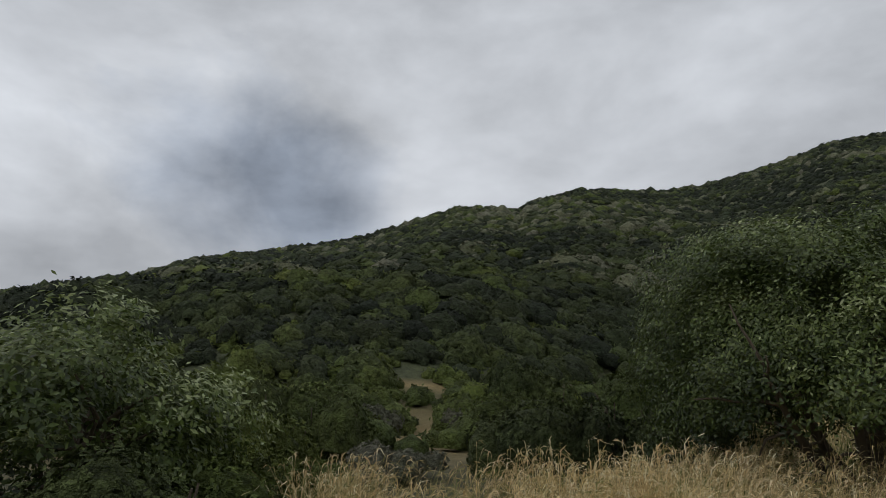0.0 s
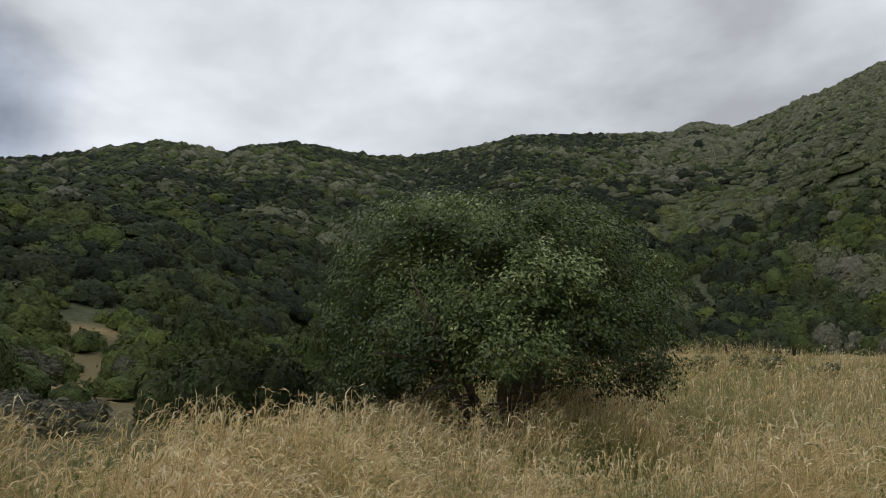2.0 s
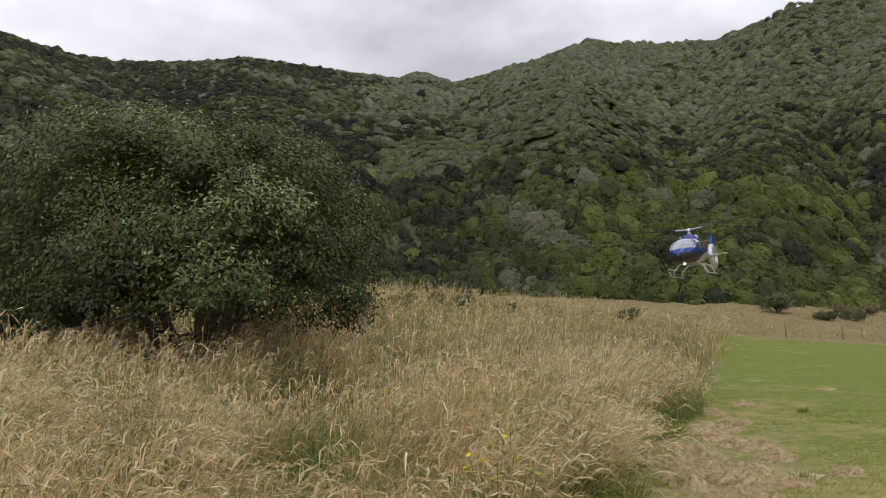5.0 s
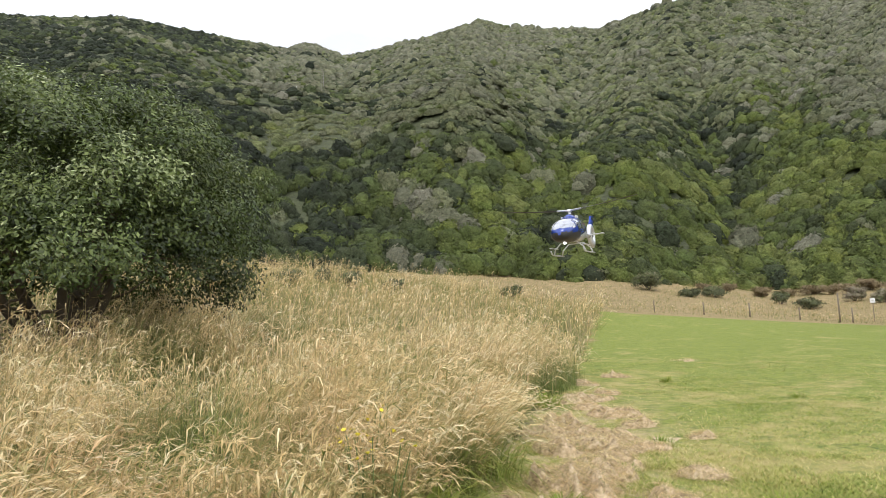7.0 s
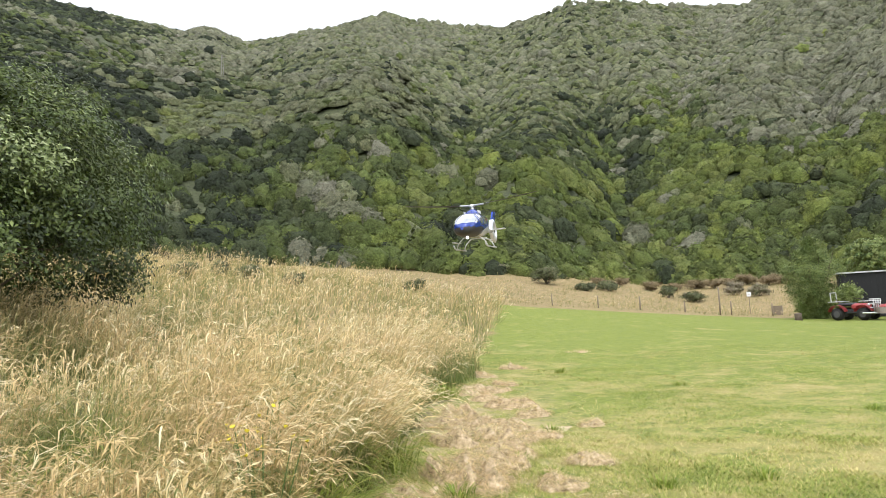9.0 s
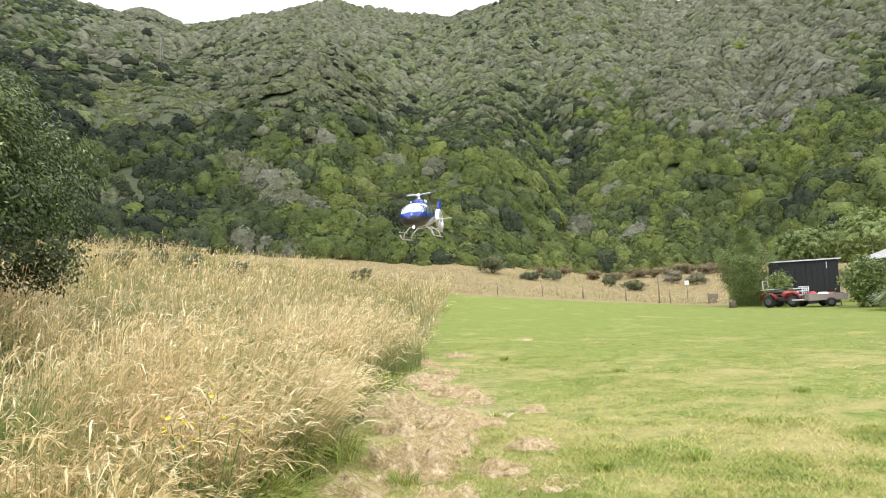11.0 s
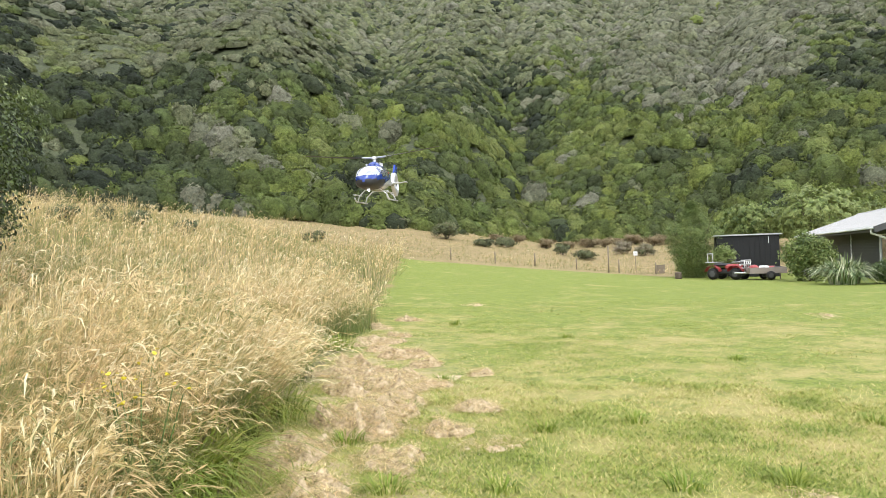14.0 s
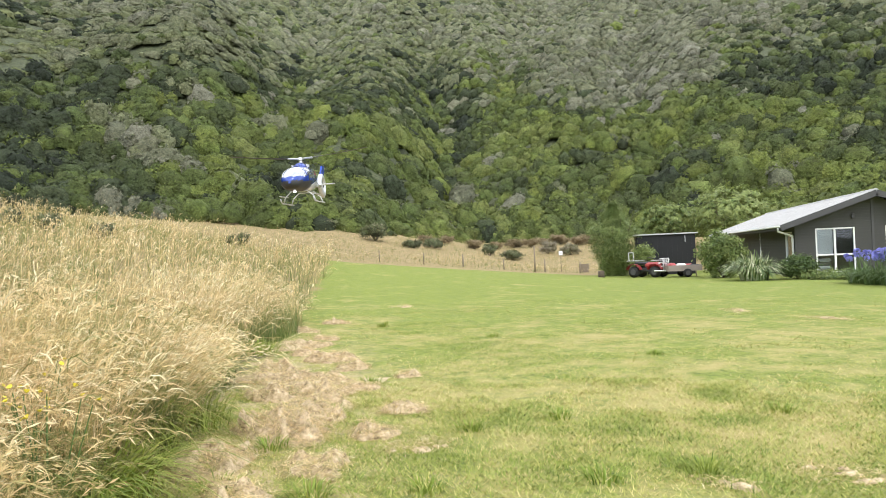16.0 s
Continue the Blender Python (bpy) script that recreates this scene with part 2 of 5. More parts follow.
# ------------------------------------------------------------ the lie of the land
# azimuth from +y clockwise: distance to the foot of the bush, angle of the crest above the eye, distance to the crest
FOOT = [(-62.3, 26), (-37.3, 26), (-16.0, 24), (3.4, 27), (18.9, 40), (29.2, 58), (41.6, 70), (58.8, 73), (64.7, 71), (69.0, 71.5), (72.7, 76), (78.1, 85), (90.4, 84), (112.8, 78), (135.7, 120)]
CREST = [(-60, 7.5), (-45, 11), (-34.9, 13.8), (-31.7, 15), (-26, 16.2), (-22.8, 17.5), (-19, 18.5), (-15.5, 18.9), (-9.3, 20.1), (-5.6, 21), (-2.6, 21.9), (0.1, 22.5), (3.2, 22.3), (5.3, 22), (6.5, 22.6), (10.5, 23.3), (13.5, 22.9), (16.5, 22.4), (20.7, 22.2), (26.5, 22.8), (30.2, 23.4), (33.2, 23.3), (38, 22.8), (42.8, 22.2), (44.9, 22.6), (47.8, 21.6), (52, 22.4), (55.2, 23), (59.4, 24), (61.2, 23.5), (65, 22.9), (68.9, 22.3), (72.2, 22.9), (74.8, 23.7), (79, 23.2), (85.4, 21.8), (88.4, 21.3), (99.6, 23.4), (113, 22.4), (136, 12)]
REACH = [(-60, 220), (-33, 225), (-8, 235), (7, 250), (22, 300), (31, 340), (43, 360), (48, 355), (59, 320), (69, 330), (75, 290), (86, 310), (100, 280), (113, 280), (136, 300)]
FOOT_A, FOOT_R = np.array(FOOT).T
CREST_A, CREST_E = np.array(CREST).T
CREST_R = np.interp(CREST_A, *np.array(REACH).T)


def edge_frame(x, y):
    dx, dy = np.asarray(x, float) - EDGE[0], np.asarray(y, float) - EDGE[1]
    return dx * math.cos(ALONG) + dy * math.sin(ALONG), -dx * math.sin(ALONG) + dy * math.cos(ALONG)


def paddock(x, y):
    """The gentle ground: level lawn, rising into the tall grass and towards the hills."""
    s, d = edge_frame(x, y)
    z = 0.075 * np.minimum(soft(s - 19, 4), 60) * np.clip(1 + d / 16, 0.0, 1)
    z = z + 0.155 * np.minimum(soft(d - 0.6, 1.2), 45) + 0.105 * np.minimum(soft(np.asarray(x) - 54, 3), 60)
    return z + 0.10 * (vnoise(np.asarray(x) * 0.45, np.asarray(y) * 0.45) - 0.5) * np.clip(d, 0, 1)


def land(x, y):
    """Height of the ground, and how far up the hill (0 foot, 1 crest)."""
    x, y = np.asarray(x, float), np.asarray(y, float)
    r, az = np.hypot(x, y), np.degrees(np.arctan2(x, y))
    az = np.where(az < -150, az + 360, az)
    foot, crest, angle = np.interp(az, FOOT_A, FOOT_R), np.interp(az, CREST_A, CREST_R), np.interp(az, CREST_A, CREST_E)
    scale = crest / np.maximum(r, 1)
    top = EYE + crest * np.tan(np.radians(angle - 0.30)) - paddock(x * scale, y * scale)
    reach = np.clip((az + 95) / 35, 0, 1) * np.clip((175 - az) / 40, 0, 1)
    t = (r - foot) / (crest - foot)
    up = np.clip(t, 0, 1)
    rise = np.where(t < 1, 0.12 * up * up + 0.88 * up, np.maximum(1 - 0.75 * np.maximum(t - 1, 0) ** 1.2, 0.0))
    rise = rise * np.clip((1500 - r) / 700, 0, 1)
    # spurs and gullies run down the slope
    lean = az * 0.115 + 0.9 * fbm(x * 0.012, y * 0.012, 2) + r * 0.0016
    spur = np.abs(2 * vnoise(lean * 1.0, r * 0.002 + 3.3) - 1) * 1.3 - 0.55
    rough = fbm(x * 0.028 + 9, y * 0.028 + 4, 3) - 0.5
    mid = np.clip(4 * up * (1 - up), 0, 1)
    relief = (7.5 * spur + 8.0 * rough) * mid * np.clip((r - 20) / 130, 0.05, 1) * np.clip((az + 12) / 24, 0.12, 1)
    knoll = 7 * np.exp(-((x - 110) / 26) ** 2 - ((y - 108) / 24) ** 2) - 12 * np.exp(-((x - 152) / 30) ** 2 - ((y - 150) / 30) ** 2)
    nose = 8 * np.exp(-((x - 98) / 16) ** 2 - ((y - 62) / 22) ** 2)
    gully = -7 * np.exp(-((az - 65.0 - 0.02 * (r - 130)) / 4.2) ** 2) * np.clip(up * 5, 0, 1) * np.clip((0.75 - up) * 3, 0, 1)
    gully += -6 * np.exp(-((az - 77.0 + 0.03 * (r - 130)) / 3.6) ** 2) * np.clip(up * 5, 0, 1) * np.clip((0.8 - up) * 3, 0, 1)
    return paddock(x, y) + reach * (top * rise + relief + (knoll + nose + gully) * (up > 0)), t


def clearing(x, y, pad=0.0):
    """The two small dry clearings in the bush, seen past the tall grass."""
    wavy = 1 + 0.35 * (vnoise(x * 0.9 + 4, y * 0.5) - 0.5)
    return (np.hypot((x + 1.45) / (1.15 + pad), (y - 22.8) / (3.2 + pad)) < wavy) | (np.hypot((x + 1.9) / (1.0 + pad), (y - 30.6) / (0.6 + pad)) < wavy)


def height(x, y):
    return float(land(np.array([x]), np.array([y]))[0][0])


def bearing(az, r, z=None):
    """A place r metres off at that azimuth, on the ground."""
    x, y = r * math.sin(radians(az)), r * math.cos(radians(az))
    return (x, y, height(x, y) if z is None else z)


# ------------------------------------------------------------ ground: one sheet to the horizon
angles = np.concatenate([np.arange(-48, 125, 0.6), np.arange(125, 312, 4.0)])
rings = np.concatenate([[0.02], np.arange(0.6, 12, 0.45), np.geomspace(12, 420, 130), np.geomspace(440, 4200, 16)])
A, Rr = np.meshgrid(np.radians(angles), rings)
gx, gy = Rr * np.sin(A), Rr * np.cos(A)
gz, gt = land(gx, gy)
na, nr = len(angles), len(rings)
idx = np.arange(na * nr).reshape(nr, na)
quads = np.stack([idx[:-1, :], np.roll(idx, -1, 1)[:-1, :], np.roll(idx, -1, 1)[1:, :], idx[1:, :]], -1).reshape(-1, 4)
verts = np.stack([gx, gy, gz], -1).reshape(-1, 3)
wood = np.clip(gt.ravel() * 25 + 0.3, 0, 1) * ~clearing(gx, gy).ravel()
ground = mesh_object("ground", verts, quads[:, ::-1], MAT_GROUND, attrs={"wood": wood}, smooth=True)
tagged(ground, "mown green lawn beside a dry meadow rising to bush-clad hills", "ground", kind="structure")

# ------------------------------------------------------------ bush on the hills
RNG = np.random.RandomState(11)


@functools.lru_cache(None)
def dome(sub):
    bm = bmesh.new()
    bmesh.ops.create_icosphere(bm, subdivisions=sub, radius=1)
    v = np.array([p.co for p in bm.verts])
    f = np.array([[p.index for p in q.verts] for q in bm.faces])
    bm.free()
    f = f[v[f][:, :, 2].mean(1) > -0.35]
    used = np.unique(f)
    back = np.zeros(len(v), int)
    back[used] = np.arange(len(used))
    return v[used], back[f]


def bush_template(leaves, seed, heads=5, leaf=0.2, flat_top=0.7, fine=0):
    """A shrub of unit radius: flattened, uneven heads under a coat of leaf sprays. Triangles."""
    rng = np.random.RandomState(seed)
    vs, fs, base = [], [], 0
    for k in range(heads):
        a = 2.4 * k + rng.uniform(-0.5, 0.5)
        far = 0.0 if k == 0 else rng.uniform(0.35, 0.85)
        size = rng.uniform(0.42, 0.58) if k == 0 else rng.uniform(0.22, 0.44)
        turn = rng.uniform(0, 6.28)
        c, sn = math.cos(turn), math.sin(turn)
        dv, df = dome(2) if k < fine else dome(1)
        w3 = dv * (0.82 + 0.32 * rng.uniform(0, 1, (len(dv), 1))) * size
        stretch = rng.uniform(1.0, 1.3)
        w3 = np.stack([w3[:, 0] * c * stretch - w3[:, 1] * sn, w3[:, 0] * sn * stretch + w3[:, 1] * c, w3[:, 2] * rng.uniform(0.75, 1.05)], -1)
        lift = flat_top * (rng.uniform(0.35, 0.55) if k == 0 else rng.uniform(0.05, 0.5))
        vs.append(w3 + np.array([far * math.cos(a), far * math.sin(a), lift]))
        fs.append(df + base)
        base += len(dv)
    hull_v, tri = np.vstack(vs), np.vstack(fs)
    a, b, c3 = hull_v[tri[:, 0]], hull_v[tri[:, 1]], hull_v[tri[:, 2]]
    face_n = np.cross(b - a, c3 - a)
    area = np.linalg.norm(face_n, axis=1)
    chance = area * np.clip(0.45 + face_n[:, 2] / area, 0.05, 2)
    pick = rng.choice(len(tri), leaves, p=chance / chance.sum())
    w1, w2 = rng.uniform(0, 1, (leaves, 1)), rng.uniform(0, 1, (leaves, 1))
    c = a[pick] + (b[pick] - a[pick]) * w1 * 0.7 + (c3[pick] - a[pick]) * w2 * 0.7
    d = face_n[pick] / area[pick][:, None]
    c = c + d * rng.uniform(0.01, 0.07, (leaves, 1))
    n = d + rng.normal(size=d.shape) * 0.4 + np.array([0, 0, 0.25])
    n /= np.linalg.norm(n, axis=1)[:, None]
    a1 = np.cross(n, rng.normal(size=d.shape))
    a1 /= np.linalg.norm(a1, axis=1)[:, None]
    a2 = np.cross(n, a1)
    size = leaf * rng.uniform(0.5, 1.4, (leaves, 1))
    spray = np.stack([c + a1 * size, c + a2 * size * 0.8 - n * size * 0.25, c - a1 * size * 0.6 - a2 * size * 0.6], 1).reshape(-1, 3)
    return np.vstack([hull_v * np.array([0.96, 0.96, 0.95]), spray]), np.vstack([tri, base + np.arange(3 * leaves).reshape(-1, 3)])


def scatter(templates, pick, pos, size, tall, turn, hue, slope):
    """Copies of templates as one set of arrays."""
    vs, fs, hs, base = [], [], [], 0
    for k, (tv, tf) in enumerate(templates):
        m = np.where(pick == k)[0]
        if not len(m):
            continue
        c, s = np.cos(turn[m])[:, None], np.sin(turn[m])[:, None]
        x, y, z = tv[:, 0][None], tv[:, 1][None], tv[:, 2][None]
        v = np.stack([(x * c - y * s) * size[m][:, None], (x * s + y * c) * size[m][:, None], z * tall[m][:, None]], -1) + pos[m][:, None, :]
        v[..., 2] += 0.6 * np.clip(slope[0][m], -0.7, 0.7)[:, None] * (v[..., 0] - pos[m][:, None, 0]) + 0.6 * np.clip(slope[1][m], -0.7, 0.7)[:, None] * (v[..., 1] - pos[m][:, None, 1])
        vs.append(v.reshape(-1, 3))
        fs.append((tf[None] + base + (np.arange(len(m)) * len(tv))[:, None, None]).reshape(-1, 3))
        hs.append(np.repeat(hue[m], len(tv)))
        base += len(m) * len(tv)
    return np.vstack(vs), np.vstack(fs), np.concatenate(hs)


def vegetation(az, el, t, x, y):
    """Shrub zones set by angles seen from the camera: the hue of the leaves, the size of the shrubs and how low they
    stay.
    """
    az = az + 3.0 * (fbm(x * 0.04 + 90, y * 0.04 + 12, 3) - 0.5)
    el = el + 2.2 * (fbm(x * 0.05 + 40, y * 0.05 + 66, 3) - 0.5)

    def patch(a, e, wide, tall, lean=0.0):
        return np.exp(-((az - a) / wide) ** 2 - ((el - e - lean * (az - a)) / tall) ** 2)

    n = len(az)
    drift, speck = fbm(x * 0.022 + 3, y * 0.022 + 7, 3), fbm(x * 0.07 + 13, y * 0.07 + 27, 2)
    # leaf colour lightens eastwards to match the camera's brighter exposure there
    east = np.clip((az - 36) / 20, 0, 1)
    green = 0.18 + 0.55 * (drift - 0.5) + 0.40 * (speck - 0.5) + 0.08 * east
    green += 0.16 * np.clip((6.5 - el) / 3, 0, 1) * np.clip((az - 66) / 6, 0, 1) + 0.24 * east * np.clip((15 - el) / 6, 0, 1) + 0.22 * np.clip((11 - el) / 3, 0, 1) * np.clip((14 - az) / 8, 0, 1)
    # brighter green flanks beside the two gullies, darker gully beds
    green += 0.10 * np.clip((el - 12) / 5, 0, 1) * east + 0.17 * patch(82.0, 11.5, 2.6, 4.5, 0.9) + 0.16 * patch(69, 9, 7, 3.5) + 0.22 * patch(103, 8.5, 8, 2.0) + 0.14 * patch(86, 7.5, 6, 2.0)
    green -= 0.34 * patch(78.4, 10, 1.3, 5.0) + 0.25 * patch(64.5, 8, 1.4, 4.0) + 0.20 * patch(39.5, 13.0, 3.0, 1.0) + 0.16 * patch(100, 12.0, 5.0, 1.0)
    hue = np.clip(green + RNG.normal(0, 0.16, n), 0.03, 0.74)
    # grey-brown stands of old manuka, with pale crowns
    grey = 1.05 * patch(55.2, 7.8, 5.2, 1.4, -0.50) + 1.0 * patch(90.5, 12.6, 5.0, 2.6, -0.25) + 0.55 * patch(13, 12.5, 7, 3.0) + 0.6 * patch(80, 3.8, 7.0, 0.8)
    # more grey with height, painting haze into the leaves
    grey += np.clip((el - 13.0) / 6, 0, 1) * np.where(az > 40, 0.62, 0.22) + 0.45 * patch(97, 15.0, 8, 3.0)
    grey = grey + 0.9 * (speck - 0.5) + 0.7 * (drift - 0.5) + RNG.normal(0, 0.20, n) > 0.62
    grey &= np.hypot(x, y) > 55
    hue = np.where(grey, np.clip(RNG.normal(0.89, 0.055 - 0.025 * np.clip((el - 12) / 4, 0, 1), n), 0.76, 1.0), hue)
    knoll = patch(44.0, 15.4, 6.0, 1.9, 0.14) + 0.5 * (speck - 0.5) + RNG.normal(0, 0.12, n) > 0.42
    hue = np.where(knoll, np.clip(RNG.normal(0.785, 0.03, n), 0.74, 0.85), hue)
    # high eastern slopes turn pale grey-green, also for painted haze
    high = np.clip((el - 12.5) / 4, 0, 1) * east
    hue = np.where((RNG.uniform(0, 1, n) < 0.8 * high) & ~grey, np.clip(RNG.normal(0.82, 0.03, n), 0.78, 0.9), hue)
    hue = np.where(RNG.uniform(0, 1, n) < 0.03 * (1 - high) * (np.hypot(x, y) > 55), RNG.uniform(0.82, 0.98, n), hue)
    size = np.where(knoll, 0.6, np.where(grey, 1.12, 1.0)) * (0.75 + 0.6 * speck)
    return hue, size, 1 - 0.30 * np.clip((el - 12) / 5, 0, 1)


def hill_bush(name, near, far, count, leaves, heads, fine, leaf, wide, label, az0=-44, az1=116):
    """Shrubs over the part of the slopes between two distances up the hill."""
    n = count * 2
    az = RNG.uniform(az0, az1, n)
    foot, crest = np.interp(az, FOOT_A, FOOT_R), np.interp(az, CREST_A, CREST_R)
    lo, hi = foot + (crest - 1 - foot) * near, foot + (crest - 1 - foot) * far
    r = np.sqrt(RNG.uniform(0, 1, n) * (hi ** 2 - lo ** 2) + lo ** 2)
    keep = RNG.uniform(0, 1, n) < np.clip((hi ** 2 - lo ** 2) / (hi ** 2 - lo ** 2).max() * 1.4, 0.12, 1)
    az, r = az[keep][:count], r[keep][:count]
    x, y = r * np.sin(np.radians(az)), r * np.cos(np.radians(az))
    bushy = ~clearing(x, y, 0.5)
    az, r, x, y = az[bushy], r[bushy], x[bushy], y[bushy]
    z, t = land(x, y)
    slope = (land(x + 1.5, y)[0] - z) / 1.5, (land(x, y + 1.5)[0] - z) / 1.5
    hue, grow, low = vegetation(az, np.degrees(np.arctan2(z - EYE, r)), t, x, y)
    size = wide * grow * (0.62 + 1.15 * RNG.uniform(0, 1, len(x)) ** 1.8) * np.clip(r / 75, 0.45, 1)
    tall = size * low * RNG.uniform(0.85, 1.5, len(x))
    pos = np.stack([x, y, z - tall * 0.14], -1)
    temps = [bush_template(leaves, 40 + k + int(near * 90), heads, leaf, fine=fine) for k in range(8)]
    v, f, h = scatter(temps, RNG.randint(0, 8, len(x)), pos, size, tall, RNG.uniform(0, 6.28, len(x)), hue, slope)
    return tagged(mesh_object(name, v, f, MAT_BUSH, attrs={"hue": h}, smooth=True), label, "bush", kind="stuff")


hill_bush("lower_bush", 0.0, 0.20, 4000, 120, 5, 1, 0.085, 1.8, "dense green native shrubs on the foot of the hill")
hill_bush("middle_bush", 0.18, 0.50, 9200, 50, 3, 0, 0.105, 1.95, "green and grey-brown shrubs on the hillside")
hill_bush("upper_bush", 0.46, 1.0, 25000, 10, 2, 0, 0.15, 2.0, "grey-green and olive bush up to the ridge line, haze in its colour")
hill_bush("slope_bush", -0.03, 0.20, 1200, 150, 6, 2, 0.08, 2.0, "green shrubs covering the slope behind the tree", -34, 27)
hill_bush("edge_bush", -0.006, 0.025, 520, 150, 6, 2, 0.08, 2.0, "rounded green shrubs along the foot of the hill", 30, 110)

# ------------------------------------------------------------ tall meadow grass


def strips(base, way, length, width, bend, segs, side, tip=0.15, droop=0.0):
    """Curved blades: base (n,3), way: horizontal lean (n,2), bend: how far the tip leans. Gives verts (n, 2*(segs+1), 3)."""
    u = np.linspace(0, 1, segs + 1)[None, :]
    L, B = length[:, None], bend[:, None]
    out = L * B * u ** 2
    up = L * (u - 0.38 * B * u ** 3 - droop * B * u ** 4)
    c = np.stack([base[:, 0:1] + way[:, 0:1] * out, base[:, 1:2] + way[:, 1:2] * out, base[:, 2:3] + up], -1)
    wide = (width[:, None] * (1 - (1 - tip) * u ** 1.6))[..., None] * 0.5
    off = np.stack([np.cos(side), np.sin(side), np.zeros_like(side)], -1)[:, None, :] * wide
    return np.stack([c - off, c + off], 2).reshape(len(base), -1, 3), c


def strip_faces(n, segs):
    q = np.array([[2 * k, 2 * k + 1, 2 * k + 3, 2 * k + 2] for k in range(segs)])
    return (q[None] + (np.arange(n) * 2 * (segs + 1))[:, None, None]).reshape(-1, 4)


WIND = radians(-25.0)


def in_meadow(x, y, jag=0.5):
    """Metres inside the tall grass, past its ragged edge."""
    s, d = edge_frame(x, y)
    wave = (vnoise(s * 0.5 + 40, 2.5) - 0.5) * 1.5 + (vnoise(s * 1.9, 9.1) - 0.5) * 0.6
    return d + wave * jag * np.clip(s / 6 + 0.6, 0.3, 1), s


def keep_out(x, y):
    """Places inside the meadow that carry shrubs or trees instead of grass."""
    bad = np.hypot(x - TREE[0], y - TREE[1]) < 1.6
    return bad | (np.hypot(x - SHRUB[0], y - SHRUB[1]) < 2.4)


TREE = bearing(27.3, 14.2)
SHRUB = bearing(-29.8, 10.2)


def meadow(name, r0, r1, count, az0, az1, thick, segs, leaves, head, label, beyond=False):
    """Stalks with seed heads between two distances."""
    rng = np.random.RandomState(int(r0 * 10) + 3)
    n = count
    az = np.radians(rng.uniform(az0, az1, n))
    r = np.sqrt(rng.uniform(r0 ** 2, r1 ** 2, n))
    x, y = r * np.sin(az), r * np.cos(az)
    d, s = in_meadow(x, y)
    clump = fbm(x * 1.1, y * 1.1, 2)
    d = np.where(beyond, np.where(x + 0.25 * y > 47.5, 2.0, -1.0), d)
    s = np.where(beyond, 0.0, s)
    ok = (d > 0) & (clump + rng.uniform(-0.14, 0.14, n) > 0.43) & ~keep_out(x, y) & (s < 41.5 + 2 * vnoise(x, y) + 0.9 * np.clip(d - 2, 0, 40)) & ((r < np.interp(np.degrees(az), [-20, 8, 15, 17], [9.5, 9.5, 13, 90]) + 2 * vnoise(x * 0.7, y * 0.7)) | (np.degrees(az) > 17)) & (np.degrees(az) > -15 + 5 * vnoise(x * 0.9, y * 0.9)) & (land(x, y)[1] < 0.01)
    x, y, d, s = x[ok], y[ok], d[ok], s[ok]
    n = len(x)
    z = land(x, y)[0]
    base = np.stack([x, y, z - 0.02], -1)
    field = fbm(x * 0.35 + 5, y * 0.35 + 2, 3)
    tall = (0.25 if beyond else 1.0) * (0.50 + 0.45 * field + 0.35 * clump[ok]) * (rng.uniform(0.55, 1.1, n) + 0.35 * (rng.uniform(0, 1, n) > 0.85)) * np.clip(0.7 + 0.5 * d, 0.65, 1) * (0.45 + 1.1 * fbm(x * 0.8 + 81, y * 0.8 + 23, 2))
    tall = np.minimum(tall, 0.35 + 0.17 * np.hypot(x, y)) * np.interp(np.hypot(x, y), [15, 30], [1.0, 1.25])
    # below 20 degrees azimuth, grass height is capped to fit the camera's view
    sight_capped = np.degrees(np.arctan2(x, y)) < 20
    tall = np.where(sight_capped & (not beyond), np.minimum(tall, np.maximum(0.25, (EYE + 0.056 * np.hypot(x, y) - z) * rng.uniform(0.6, 1.12, n))), tall)
    swirl = (fbm(x * 1.3 + 31, y * 1.3 + 11, 3) - 0.5) * 6.5
    lean = WIND + swirl + rng.normal(0, 0.6, n)
    way = np.stack([np.cos(lean), np.sin(lean)], -1)
    bend = np.clip(rng.normal(0.30, 0.20, n) + 0.5 * (fbm(x * 1.6 + 7, y * 1.6 + 57, 2) - 0.4), 0.02, 1.0)
    side = rng.uniform(0, math.pi, n)
    green = 0.5 * fbm(x * 1.7 + 71, y * 1.7 + 17, 2) + 0.5 * fbm(x * 0.8 + 11, y * 0.8 + 47, 2)
    tall = tall * (1 - 1.6 * np.clip(green - 0.53, 0, 0.2))
    verts, faces, hue, base_i = [], [], [], 0

    def put(v, f, h):
        nonlocal base_i
        verts.append(v.reshape(-1, 3))
        faces.append(f + base_i)
        hue.append(h.reshape(-1))
        base_i += v.shape[0] * v.shape[1]

    # stems: greenish at the foot, straw above
    v, c = strips(base, way, tall, np.full(n, thick), bend, segs, side, 0.6)
    dry = np.clip((0.38 if beyond else 0.45) + 0.5 * (field - 0.5) + 0.5 * (clump[ok] - 0.5) + rng.normal(0, 0.13, n) - 4.0 * np.clip(green - 0.50, 0, 1), 0.05, 0.8)
    grad = np.repeat(np.linspace(-0.40, 0.10, segs + 1), 2)[None, :]
    put(v, strip_faces(n, segs), np.clip(dry[:, None] + grad, 0, 1))
    # seed heads: drooping plumes at the tips
    if head:
        tip, before = c[:, -1], c[:, -2]
        run = tip - before
        run /= np.linalg.norm(run, axis=1)[:, None]
        has = rng.uniform(0, 1, n) < 0.85 - 4.0 * np.clip(green - 0.53, 0, 0.18)
        tip, run, way2, m = tip[has], run[has], way[has], has.sum()
        long = rng.uniform(0.13, 0.26, m)[:, None] * head
